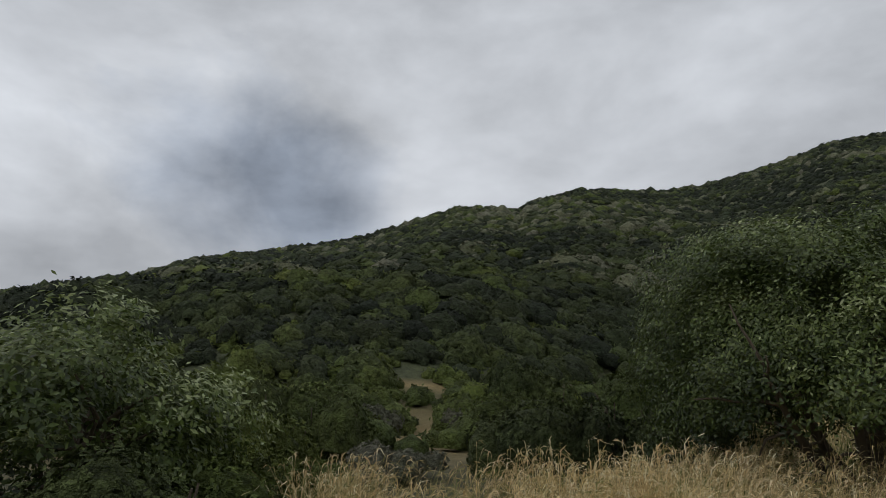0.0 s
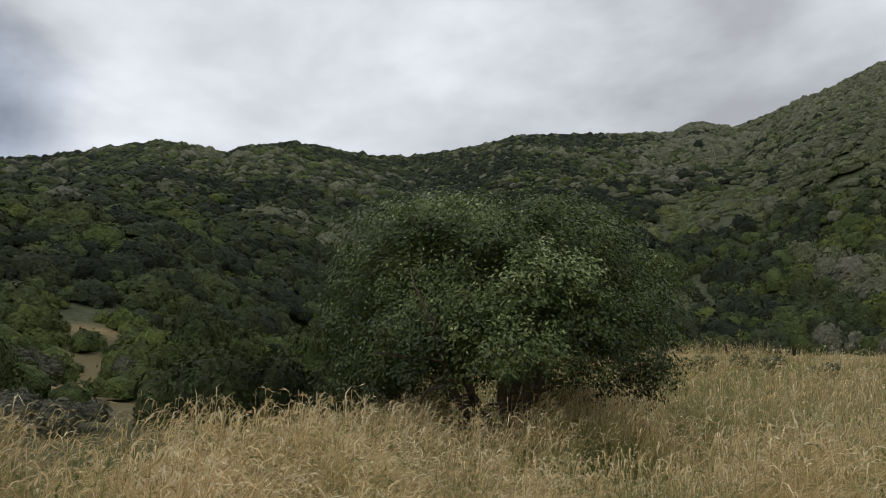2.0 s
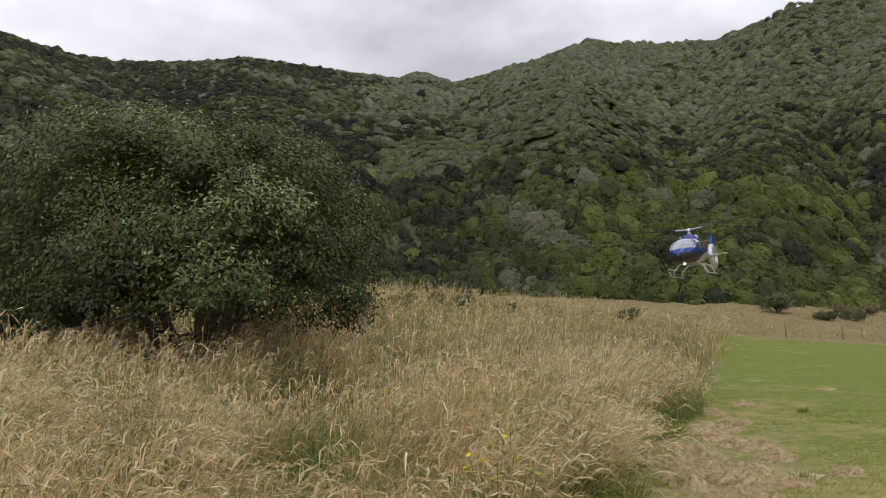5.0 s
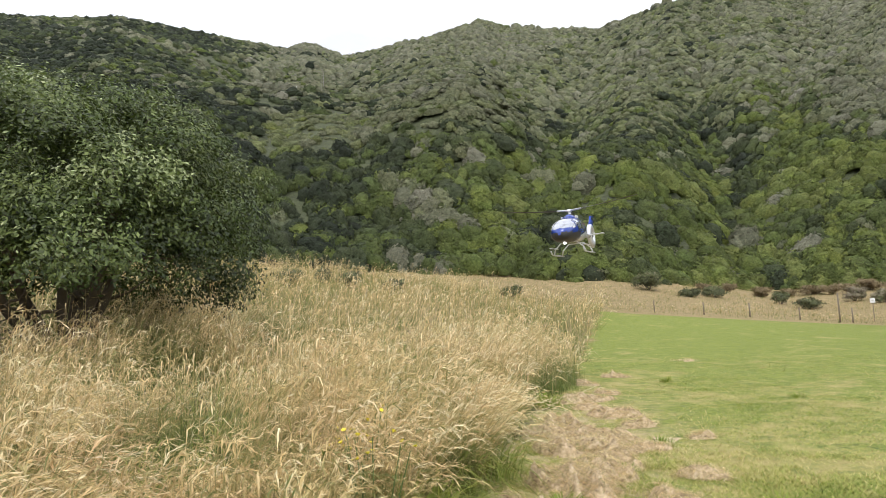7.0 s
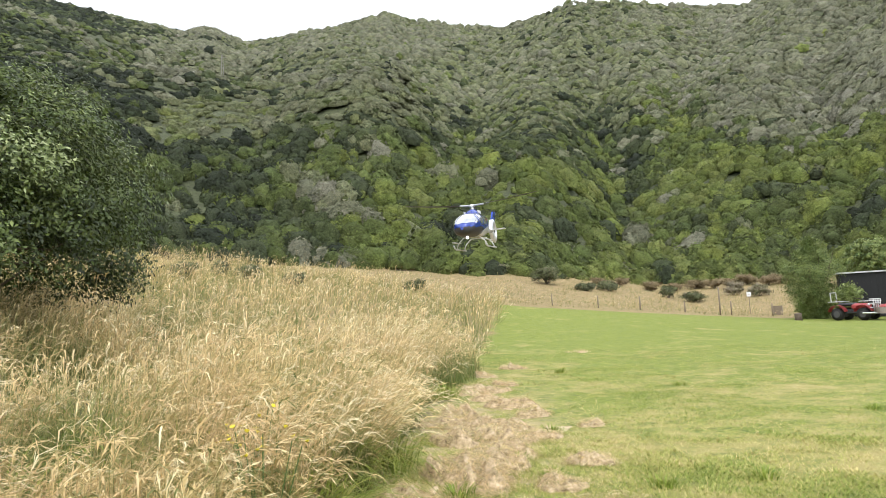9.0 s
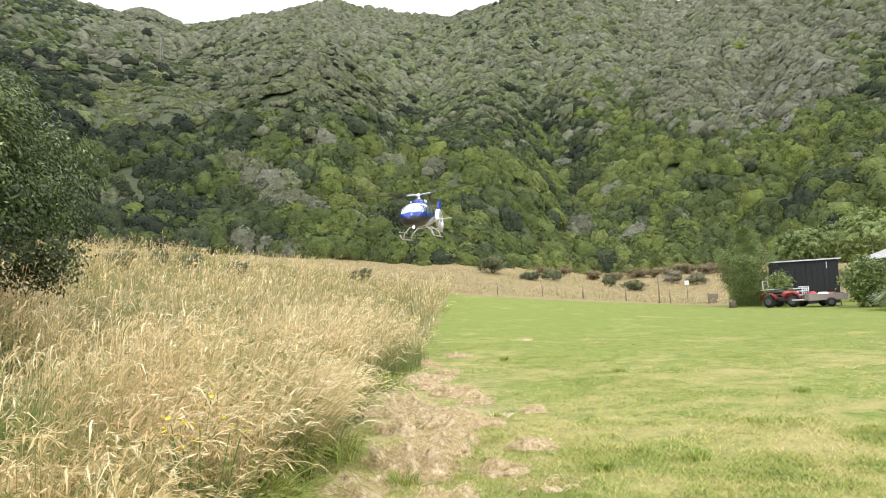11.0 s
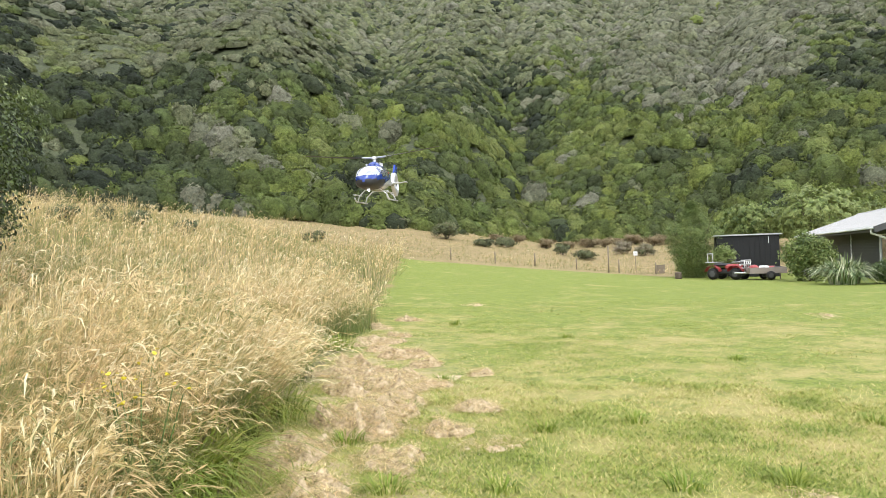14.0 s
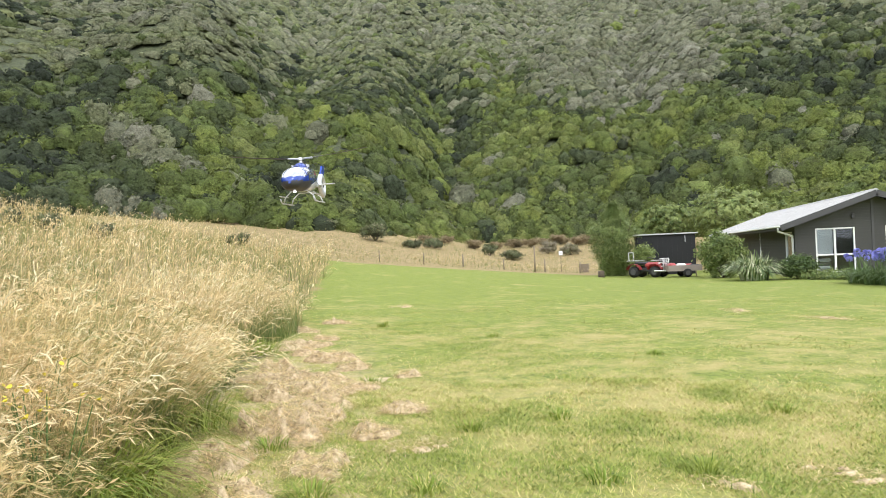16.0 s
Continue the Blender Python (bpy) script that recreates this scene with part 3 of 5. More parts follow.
        fat = rng.uniform(0.0022, 0.0046, m)[:, None] * head * (thick / 0.003) ** 0.5
        down = np.stack([way2[:, 0] * 0.8, way2[:, 1] * 0.8, -rng.uniform(0.1, 1.1, m)], -1)
        p0 = tip - run * long * 0.08
        p1 = p0 + run * long * 0.36
        p2 = p1 + (run * 0.6 + down * 0.55) * long * 0.36
        p3 = p2 + (run * 0.15 + down) * long * 0.36
        tone = np.clip(dry[has] + rng.uniform(-0.06, 0.46, m), 0, 1)
        ang = side[has]
        off = np.stack([np.cos(ang), np.sin(ang), 0.3 * np.sin(ang * 3)], -1) * fat
        v = np.stack([p0 - off * 0.25, p0 + off * 0.25, p1 - off, p1 + off, p2 - off * 0.85, p2 + off * 0.85, p3 - off * 0.1, p3 + off * 0.1], 1)
        put(v, strip_faces(m, 3), np.repeat(tone, 8))
        # loose spikelets to the sides make the head a feathery plume
        for k, (at, near) in enumerate(((p0, p1), (p1, p2), (p1, p0), (p2, p1), (p2, p3), (p0, p1), (p1, p2), (p2, p3))[:8 if thick < 0.005 else 3]):
            mid = at + (near - at) * rng.uniform(0.0, 0.9, (m, 1))
            out = (near - at) / np.linalg.norm(near - at, axis=1)[:, None] * (1 if k not in (2, 3) else -1) + down * 0.2 + rng.normal(0, 0.32, (m, 3))
            out /= np.linalg.norm(out, axis=1)[:, None]
            reach = long * rng.uniform(0.18, 0.34, (m, 1))
            off = np.cross(out, rng.normal(size=(m, 3))) * fat * 0.45
            v = np.stack([mid, mid + out * reach * 0.5 - off, mid + out * reach, mid + out * reach * 0.5 + off], 1)
            put(v, np.arange(4 * m).reshape(-1, 4), np.repeat(np.clip(tone + rng.normal(0.04, 0.08, m), 0, 1), 4))
    # leaves that arch from the foot
    for k in range(leaves):
        m = n // 2 if k else n
        lw = rng.uniform(0, 6.28, m)
        ll = tall[:m] * rng.uniform(0.5, 0.95, m)
        b = base[:m] + np.stack([rng.normal(0, 0.05, m), rng.normal(0, 0.05, m), np.zeros(m)], -1)
        v, _ = strips(b, np.stack([np.cos(lw), np.sin(lw)], -1), ll, np.full(m, thick * 1.5), np.clip(rng.normal(0.75, 0.3, m), 0.1, 1.4), segs, lw + 1.57, 0.1, 0.25)
        grad = np.repeat(np.linspace(-0.12, 0.16, segs + 1), 2)[None, :]
        put(v, strip_faces(m, segs), np.clip(dry[:m, None] * 0.75 - 0.24 + rng.normal(0, 0.15, m)[:, None] + grad, 0, 1))
    ob = mesh_object(name, np.vstack(verts), np.vstack(faces), MAT_STRAW, attrs={"hue": np.concatenate(hue)})
    return tagged(ob, label, "grass", kind="stuff")


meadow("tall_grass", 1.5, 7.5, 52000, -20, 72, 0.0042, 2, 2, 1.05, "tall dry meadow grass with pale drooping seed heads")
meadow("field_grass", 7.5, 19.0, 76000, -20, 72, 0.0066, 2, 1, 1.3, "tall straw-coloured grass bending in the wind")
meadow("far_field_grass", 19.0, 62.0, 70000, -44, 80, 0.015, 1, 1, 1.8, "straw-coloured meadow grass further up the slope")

meadow("dry_paddock_grass", 42.0, 88.0, 36000, 44, 98, 0.014, 1, 1, 0.9, "short dry grass between the lawn and the bush", True)

# ------------------------------------------------------------ lawn blades


def lawn(name, r0, r1, count, tall, wide):
    rng = np.random.RandomState(int(r0) + 21)
    az, r = np.radians(rng.uniform(40, 112, count)), np.sqrt(rng.uniform(r0 ** 2, r1 ** 2, count))
    x, y = r * np.sin(az), r * np.cos(az)
    d, s = in_meadow(x, y)
    patch = fbm(x * 0.5, y * 0.5, 3) * 0.5 + fbm(x * 2.0 + 4, y * 2.0, 3) * 0.5
    ok = (d < 0.1) & (rng.uniform(0, 1, count) < np.clip(2.5 - 4.2 * patch, 0.04, 1)) & (x < 44) & (rng.uniform(0, 1, count) < np.clip((r1 - r) / (0.45 * r1), 0, 1) + (r1 < 10))
    x, y, patch = x[ok], y[ok], patch[ok]
    n = len(x)
    base = np.stack([x, y, land(x, y)[0] - 0.004], -1)
    lean = rng.uniform(0, 6.28, n)
    ln = tall * rng.uniform(0.5, 1.5, n) * (0.75 + 0.4 * vnoise(x * 2.2, y * 2.2))
    tip = base + np.stack([np.cos(lean) * ln * 0.9, np.sin(lean) * ln * 0.9, ln * 0.55], -1)
    off = np.stack([-np.sin(lean), np.cos(lean), np.zeros(n)], -1) * wide * 0.5
    v = np.stack([base - off, base + off, tip], 1).reshape(-1, 3)
    hue = np.clip(0.78 + rng.normal(0, 0.24, n) + 1.9 * (patch - 0.5), 0, 1)
    ob = mesh_object(name, v, np.arange(3 * n).reshape(-1, 3), MAT_BLADE, attrs={"hue": np.repeat(hue, 3)})
    return tagged(ob, "short mown green grass with yellowed patches", "grass", kind="stuff")


lawn("lawn_grass", 2.0, 9.0, 240000, 0.05, 0.009)
lawn("far_lawn_grass", 7.0, 24.0, 330000, 0.04, 0.014)

# ------------------------------------------------------------ trees


def branch(p, way, length, rng, steps=5, wander=0.22, lift=0.06):
    pts = [Vector(p)]
    way = Vector(way).normalized()
    for _ in range(steps):
        way = (way + Vector((rng.normal(0, wander), rng.normal(0, wander), rng.normal(0, wander) + lift))).normalized()
        pts.append(pts[-1] + way * length / steps)
    return pts


def leaf_cloud(centres, normals, per, spread, leaf, rng, hue_by):
    """Small pointed leaves round twig tips: two triangles each, folded along the rib."""
    n = len(centres) * per
    c = np.repeat(centres, per, 0) + rng.normal(size=(n, 3)) * spread * np.array([1, 1, 0.8])
    out = np.repeat(normals, per, 0) + rng.normal(size=(n, 3)) * 0.6
    out /= np.linalg.norm(out, axis=1)[:, None]
    a = np.cross(out, rng.normal(size=(n, 3)))
    a /= np.linalg.norm(a, axis=1)[:, None]
    b = np.cross(out, a)
    ln = leaf * rng.uniform(0.65, 1.25, (n, 1))
    v = np.stack([c - a * ln, c + b * ln * 0.42 + out * ln * 0.12, c + a * ln, c - b * ln * 0.42 + out * ln * 0.12], 1)
    i = 4 * np.arange(n)[:, None]
    f = np.vstack([i + np.array([[0, 1, 2]]), i + np.array([[0, 2, 3]])])
    h = np.clip(np.repeat(hue_by, per) + rng.normal(0, 0.19, n), 0, 1)
    return v.reshape(-1, 3), f, np.repeat(h, 4)


def broad_tree(name, at, radius, tall, skirt, stems, clumps, per, leaf, seed, label, spread=0.17, rise=0.62, hue0=0.45, boughs=90, clear=2.6, camera_cut=0.0):
    """A many-stemmed tree with a broad domed crown of separate boughs."""
    rng = np.random.RandomState(seed)
    tree = thing(name, pose(*at), label, "tree")
    bark = bmesh.new()
    hubs = []
    for k in range(stems):
        ang = 2 * math.pi * k / stems + rng.uniform(-0.4, 0.4)
        slant = rng.uniform(0.35, 1.15)
        pts = branch((0.12 * math.cos(ang), 0.12 * math.sin(ang), -0.1), (math.cos(ang) * slant, math.sin(ang) * slant, 1.0), tall * rng.uniform(0.55, 0.75), rng, 6, 0.16)
        tube(bark, pts, np.linspace(0.11, 0.035, len(pts)), 7)
        for p in pts[2:]:
            for _ in range(2):
                go = Vector((p.x, p.y, 0)).normalized() * rng.uniform(0.3, 1.2) + Vector((rng.normal(0, 0.6), rng.normal(0, 0.6), rng.uniform(0.0, 0.9)))
                twig = branch(p, go, radius * rng.uniform(0.22, 0.40), rng, 4, 0.25)
                tube(bark, twig, np.linspace(0.035, 0.010, len(twig)), 5)
                hubs.append(twig[-1])
    part("trunk", bark, MAT_BARK, tree, "dark brown branching stems", smooth=True)
    # boughs: separate rounded heads of leaves over a dome, with gaps between and beneath
    q, d, hue = [], [], []
    for k in range(boughs):
        up = 1 - (k + 0.5) / boughs * (1 + skirt)
        a = 2.39996 * k + rng.uniform(-0.3, 0.3)
        flat_r = math.sqrt(max(0.0, 1 - max(up, 0.0) ** 2))
        inner = rng.uniform(0.60, 0.92)
        c = np.array([radius * inner * flat_r * math.cos(a), radius * inner * flat_r * math.sin(a), tall * (1 - rise) + tall * rise * inner * up])
        if up < 0:
            c[:2] *= 1.0 + 0.25 * up
        size = radius * rng.uniform(0.16, 0.30)
        m = int(clumps / boughs * (size / radius / 0.22) ** 2)
        e = rng.normal(size=(m, 3))
        e[:, 2] = np.abs(e[:, 2]) - 0.35
        e /= np.linalg.norm(e, axis=1)[:, None]
        out = c - np.array([0, 0, tall * (1 - rise)])
        out = out / np.linalg.norm(out)
        q.append(c + e * size * np.array([1.15, 1.15, 0.8]) * rng.uniform(0.55, 1.05, (m, 1)))
        d.append(e * 0.8 + out * 0.7)
        # leaf colour lightens up the crown and over each bough, painting in light
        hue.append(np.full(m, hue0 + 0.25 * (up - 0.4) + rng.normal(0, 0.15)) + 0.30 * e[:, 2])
    q, d, hue = np.vstack(q), np.vstack(d), np.concatenate(hue)
    # crown underside is cut higher on the side facing the camera
    camera_side = np.clip(-(q[:, 0] * at[0] + q[:, 1] * at[1]) / math.hypot(at[0], at[1]) / radius, 0, 1)
    keep = q[:, 2] > 0.2 + clear * np.maximum(np.clip(1.3 - np.hypot(q[:, 0], q[:, 1]) / radius * 1.25, 0, 1), camera_cut * camera_side ** 0.6)
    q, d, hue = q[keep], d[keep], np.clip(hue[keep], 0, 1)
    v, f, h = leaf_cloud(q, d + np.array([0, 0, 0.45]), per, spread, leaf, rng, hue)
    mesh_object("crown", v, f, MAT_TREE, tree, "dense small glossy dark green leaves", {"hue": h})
    return tree


broad_tree("spreading_tree", TREE, 3.4, 5.4, 0.40, 9, 5600, 27, 0.044, 4, "broad dome-shaped evergreen tree with several dark stems in tall grass", spread=0.12, rise=0.66, hue0=0.40, boughs=120, clear=3.0, camera_cut=0.36)
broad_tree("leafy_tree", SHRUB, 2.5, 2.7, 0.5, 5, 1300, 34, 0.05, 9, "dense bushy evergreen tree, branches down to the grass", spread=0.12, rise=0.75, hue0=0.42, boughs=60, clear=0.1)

# ------------------------------------------------------------ single shrubs in the meadow


def shrub(name, at, wide, tall, hue, label, leaves=420, leaf=0.12, seed=1, group="", category="shrub", mat=MAT_BUSH):
    """A shrub: a few leaning stems under a lumpy coat of leaf sprays."""
    rng = np.random.RandomState(seed)
    plant = thing(name, pose(*at, 0, 0, seed * 47), label, category, group)
    bm = bmesh.new()
    for k in range(5):
        a = 1.3 * k + rng.uniform(-0.4, 0.4)
        pts = branch((0.04 * math.cos(a), 0.04 * math.sin(a), -0.05), (0.5 * math.cos(a), 0.5 * math.sin(a), 1), tall * 0.75, rng, 4, 0.15)
        tube(bm, pts, np.linspace(0.035, 0.012, len(pts)), 5)
    part("stem", bm, MAT_BARK, plant)
    if mat is not MAT_BUSH:   # open, twiggy plants: sprays of leaves round a few uneven heads
        heads = 4 + int(3 * wide)
        a, far = rng.uniform(0, 6.28, heads), np.sqrt(rng.uniform(0, 1, heads)) * 0.36 * wide
        c = np.stack([far * np.cos(a), 0.8 * far * np.sin(a), tall * rng.uniform(0.30, 0.78, heads)], -1)
        each = max(20, int(46 * wide / heads * 2.2))
        d = rng.normal(size=(heads, each, 3)) * np.array([1, 1, 0.7])
        q = (c[:, None] + d * np.array([0.115 * wide, 0.115 * wide, 0.13 * tall])).reshape(-1, 3)
        # tone rises towards the top of the shrub
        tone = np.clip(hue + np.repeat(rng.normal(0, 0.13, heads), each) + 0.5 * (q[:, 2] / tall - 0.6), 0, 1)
        on = q[:, 2] > 0.03
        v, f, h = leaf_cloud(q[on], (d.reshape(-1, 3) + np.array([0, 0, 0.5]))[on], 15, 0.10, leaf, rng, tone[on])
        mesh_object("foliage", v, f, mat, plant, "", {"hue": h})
        return plant
    v, f = bush_template(leaves, seed, 12, leaf, 0.95, 12)
    v = v * np.array([wide / 2, wide / 2, tall * 1.1]) - np.array([0, 0, 0.16 * tall])
    mesh_object("foliage", v, f, mat, plant, "", {"hue": np.clip(np.full(len(v), hue) + 0.06 * (vnoise(v[:, 0] * 3, v[:, 1] * 3) - 0.5), 0, 1)}, smooth=True)
    return plant


G = "shrubs in the meadow"
MAT_SCRUB = leafy("grey_green_scrub", [(0.0, (0.060, 0.068, 0.038)), (0.3, (0.125, 0.138, 0.072)), (0.5, (0.165, 0.190, 0.080)), (0.8, (0.21, 0.19, 0.125)), (1.0, (0.28, 0.24, 0.17))], 0.7, 0.2, 0.1)
for k, (az, r, wide, tall, hue, label) in enumerate([
        (45.6, 50, 1.5, 1.5, 0.30, "small dark green shrub in dry grass"), (47.7, 47, 1.9, 1.4, 0.42, "small rounded green shrub in dry grass"),
        (51.1, 46, 2.2, 1.3, 0.22, "low dark shrub with brown twigs in dry grass"), (42.8, 46, 2.6, 1.2, 0.25, "low dark green shrub at the meadow's edge"),
        (60.8, 52, 2.2, 1.0, 0.20, "low dark shrub in dry grass"), (68.0, 70, 1.8, 1.3, 0.40, "rounded green shrub below the bush"),
        (71.5, 66, 3.4, 1.9, 0.30, "wide dark green shrub in straw-coloured grass"), (74.6, 64, 2.2, 0.8, 0.25, "low grey-green shrub in dry grass"),
        (76.3, 66, 2.6, 1.1, 0.35, "low spreading green shrub in dry grass"), (80.8, 66, 1.7, 1.5, 0.35, "small upright green shrub"),
        (82.6, 64, 3.0, 1.1, 0.40, "low wide green shrub"), (85.5, 68, 2.2, 1.6, 0.88, "grey-brown twiggy shrub in the dry grass"), (87.3, 66, 2.0, 1.3, 0.85, "brownish twiggy shrub in dry grass")]):
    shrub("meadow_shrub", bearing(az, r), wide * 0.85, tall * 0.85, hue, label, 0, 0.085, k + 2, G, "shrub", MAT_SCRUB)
MAT_HEATH = leafy("brown_heath_twigs", [(0.0, (0.12, 0.095, 0.05)), (0.5, (0.24, 0.185, 0.105)), (1.0, (0.32, 0.26, 0.16))], 0.7, 0.15, 0.1)
for k, (az, r, wide, tall) in enumerate([(79.6, 72, 1.9, 1.0), (81.4, 75, 1.6, 0.8), (82.8, 76, 2.4, 0.9), (84.2, 75, 2.0, 1.0), (85.4, 77, 1.7, 0.8), (86.6, 77, 2.6, 1.1), (87.9, 75, 1.9, 0.9), (88.9, 76, 2.6, 1.2), (77.4, 74, 1.6, 0.8), (75.6, 72, 1.4, 0.7)]):
    shrub("heath_shrub", bearing(az, r), wide, tall, 0.5, "low reddish-brown twiggy heath shrub in dry grass", 0, 0.08, k + 71, "brown heath shrubs", "shrub", MAT_HEATH)
G = "shrubs below the ridge"
for k, (az, r, wide, tall, hue, label) in enumerate([
        (-7.4, 14.0, 1.7, 0.85, 0.97, "low silvery grey shrub behind the tall grass"), (-4.8, 14.6, 1.6, 0.7, 0.95, "low silvery grey shrub beside its like"),
        (-10.5, 17, 2.3, 1.9, 0.45, "rounded green shrub behind the tall grass"), (-14.2, 14.5, 2.3, 1.4, 0.62, "loose light green shrub behind the grass"),
        (-18.1, 13.5, 2.5, 1.7, 0.6, "loose green shrub with pale leaf tips"), (-7.0, 25, 1.7, 1.3, 0.95, "grey-green rounded shrub on the slope"),
        (-0.3, 25, 1.7, 1.2, 0.95, "silvery grey rounded shrub on the slope"), (3.6, 16, 2.3, 1.5, 0.4, "dark green shrub behind the tall grass"),
        (5.5, 15.5, 2.5, 1.8, 0.33, "dense dark green rounded shrub"), (10.1, 16, 2.6, 2.1, 0.3, "dense dark green shrub beside the tree"),
        (15.3, 18.5, 3.0, 2.2, 0.33, "dark green shrub behind the tree"), (-11.4, 22, 2.8, 2.2, 0.5, "green shrub on the rising ground"),
        (-15.5, 20, 2.8, 2.2, 0.45, "green shrub on the rising ground"), (2.6, 22, 2.8, 2.2, 0.5, "green shrub on the rising ground"),
        (7.4, 22, 3.0, 2.4, 0.45, "green shrub on the rising ground"), (12.1, 24, 3.2, 2.6, 0.45, "green shrub on the rising ground"),
        (-20.6, 18, 2.8, 2.2, 0.5, "green shrub on the rising ground"), (-25.2, 18, 2.8, 2.2, 0.42, "dark green shrub on the rising ground"),
        (5.1, 30.0, 3.2, 2.4, 0.4, "dense green shrub above the dry clearing"), (3.3, 29.5, 2.8, 2.2, 0.35, "dense green shrub above the dry clearing"), (-21.1, 11.5, 2.0, 1.1, 0.55, "low green shrub beside the bushy tree"), (-12.2, 11.8, 1.5, 0.8, 0.6, "low light green shrub in the grass"),
        (-17.5, 8.6, 2.0, 1.2, 0.6, "loose green shrub beside the tall grass"), (-21.5, 7.6, 2.0, 1.3, 0.5, "dark leafy shrub under the bushy tree"),
        (-25.5, 7.0, 2.2, 1.4, 0.4, "dark leafy shrub under the bushy tree"), (-30.5, 6.8, 2.2, 1.3, 0.45, "dark leafy shrub under the bushy tree"),
        (-15.8, 11.0, 1.9, 1.1, 0.68, "loose light green shrub beside the tall grass"), (-19.5, 10.0, 2.0, 1.3, 0.55, "loose green shrub beside the bushy tree")]):
    shrub("hill_shrub", bearing(az, r), wide, tall, hue, label, 2600, 0.05, k + 31, G)

# ------------------------------------------------------------ cut hay on the lawn
def hay_pile(at, wide, deep, tall, count, seed, label):
    """A low heap of raked, dried grass: loose bent stems over a lumpy mound."""
    rng = np.random.RandomState(seed)
    pile = thing("hay_pile", pose(*at, 0, 0, seed * 31), label, "hay", "raked hay on the lawn")
    g = np.linspace(-1, 1, 33)
    X, Y = np.meshgrid(g, g)
    rim = lambda u, v: np.hypot(u, v) / (0.55 + 0.42 * vnoise(1.8 * u / (np.hypot(u, v) + 1e-6) + seed * 7 + 9, 1.8 * v / (np.hypot(u, v) + 1e-6) + seed))
    ring = np.clip(1 - rim(X, Y) ** 2, 0, 1)
    Z = tall * ring ** 0.6 * (0.1 + 2.3 * fbm(X * 2.6 * wide + seed, Y * 2.6 * wide + 5, 3) ** 2.0) - 0.03
    i = np.arange(33 * 33).reshape(33, 33)
    q = np.stack([i[:-1, :-1], i[:-1, 1:], i[1:, 1:], i[1:, :-1]], -1).reshape(-1, 4)
    mesh_object("mound", np.stack([X * wide / 2, Y * deep / 2, Z], -1).reshape(-1, 3), q, MAT_HAY, pile, smooth=True)
    a, rr = rng.uniform(0, 6.28, count), np.sqrt(rng.uniform(0, 1, count))
    u, v = rr * np.cos(a), rr * np.sin(a)
    keep = rim(u, v) < 1.05
    u, v, rr = u[keep], v[keep], rim(u, v)[keep]
    count = len(u)
    z = tall * np.clip(1 - rr ** 2, 0, 1) ** 0.6 * (0.1 + 2.3 * fbm(u * 2.6 * wide + seed, v * 2.6 * wide + 5, 3) ** 2.0) - 0.01
    base = np.stack([u * wide / 2, v * deep / 2, z], -1)
    lean = rng.uniform(0, 6.28, count) + 2 * fbm(u * 3, v * 3, 2)
    vv, _ = strips(base, np.stack([np.cos(lean), np.sin(lean)], -1), rng.uniform(0.03, 0.085, count), np.full(count, 0.006), rng.uniform(0.8, 2.6, count), 2, lean + 1.57, 0.3, 0.3)
    vv[..., 2] = base[:, None, 2] + 0.4 * (vv[..., 2] - base[:, None, 2])
    mesh_object("straw", vv.reshape(-1, 3), strip_faces(count, 2), MAT_STRAW, pile, "loose brown straw", {"hue": np.repeat(np.clip(rng.normal(0.55, 0.2, count), 0.22, 1), 6)})
    return pile


# dark end of the ramp paints shaded crevices between hay clumps
MAT_HAY = material("raked_hay", lambda n: n.ramp(n.noise(17, 5, 0.75, place(n)), [(0.34, (0.16, 0.115, 0.06)), (0.47, (0.48, 0.365, 0.22)), (0.64, (0.74, 0.60, 0.41))]),
                   0.95, bump=(lambda n: n.noise(60, 4, 0.75, place(n)), 0.03, 0.5))
for k, (s, d, wide, deep, tall) in enumerate([(1.7, -0.75, 1.9, 1.1, 0.16), (2.7, -1.15, 0.9, 0.6, 0.13), (4.2, -0.6, 2.4, 0.9, 0.13), (6.0, -1.0, 1.1, 0.7, 0.13), (7.6, -0.5, 1.8, 0.7, 0.12),
                                           (0.7, -0.35, 1.3, 0.8, 0.12), (5.2, -0.35, 1.6, 0.7, 0.12),
                                           (3.2, -0.5, 0.9, 0.6, 0.17), (2.3, -1.9, 0.7, 0.5, 0.10), (3.6, -1.5, 0.6, 0.5, 0.10), (5.2, -1.4, 0.8, 0.6, 0.12), (6.8, -0.6, 0.7, 0.6, 0.15),
                                           (8.8, -0.9, 0.8, 0.7, 0.12), (10.2, -0.5, 0.9, 0.7, 0.13), (12.0, -1.0, 0.9, 0.8, 0.10), (1.4, -1.6, 0.6, 0.5, 0.11), (4.4, -2.1, 0.6, 0.5, 0.07), (-0.3, -0.6, 1.2, 0.8, 0.12), (0.5, -1.1, 0.9, 0.7, 0.12), (2.2, -0.9, 1.1, 0.8, 0.18), (3.4, -0.9, 1.3, 0.9, 0.15)]):
    x, y = EDGE[0] + s * math.cos(ALONG) - d * math.sin(ALONG), EDGE[1] + s * math.sin(ALONG) + d * math.cos(ALONG)
    hay_pile((x, y, height(x, y)), wide, deep, tall * 1.2, int(2300 * wide * deep), k + 1, "raked heap of brown dried grass on the lawn's edge")
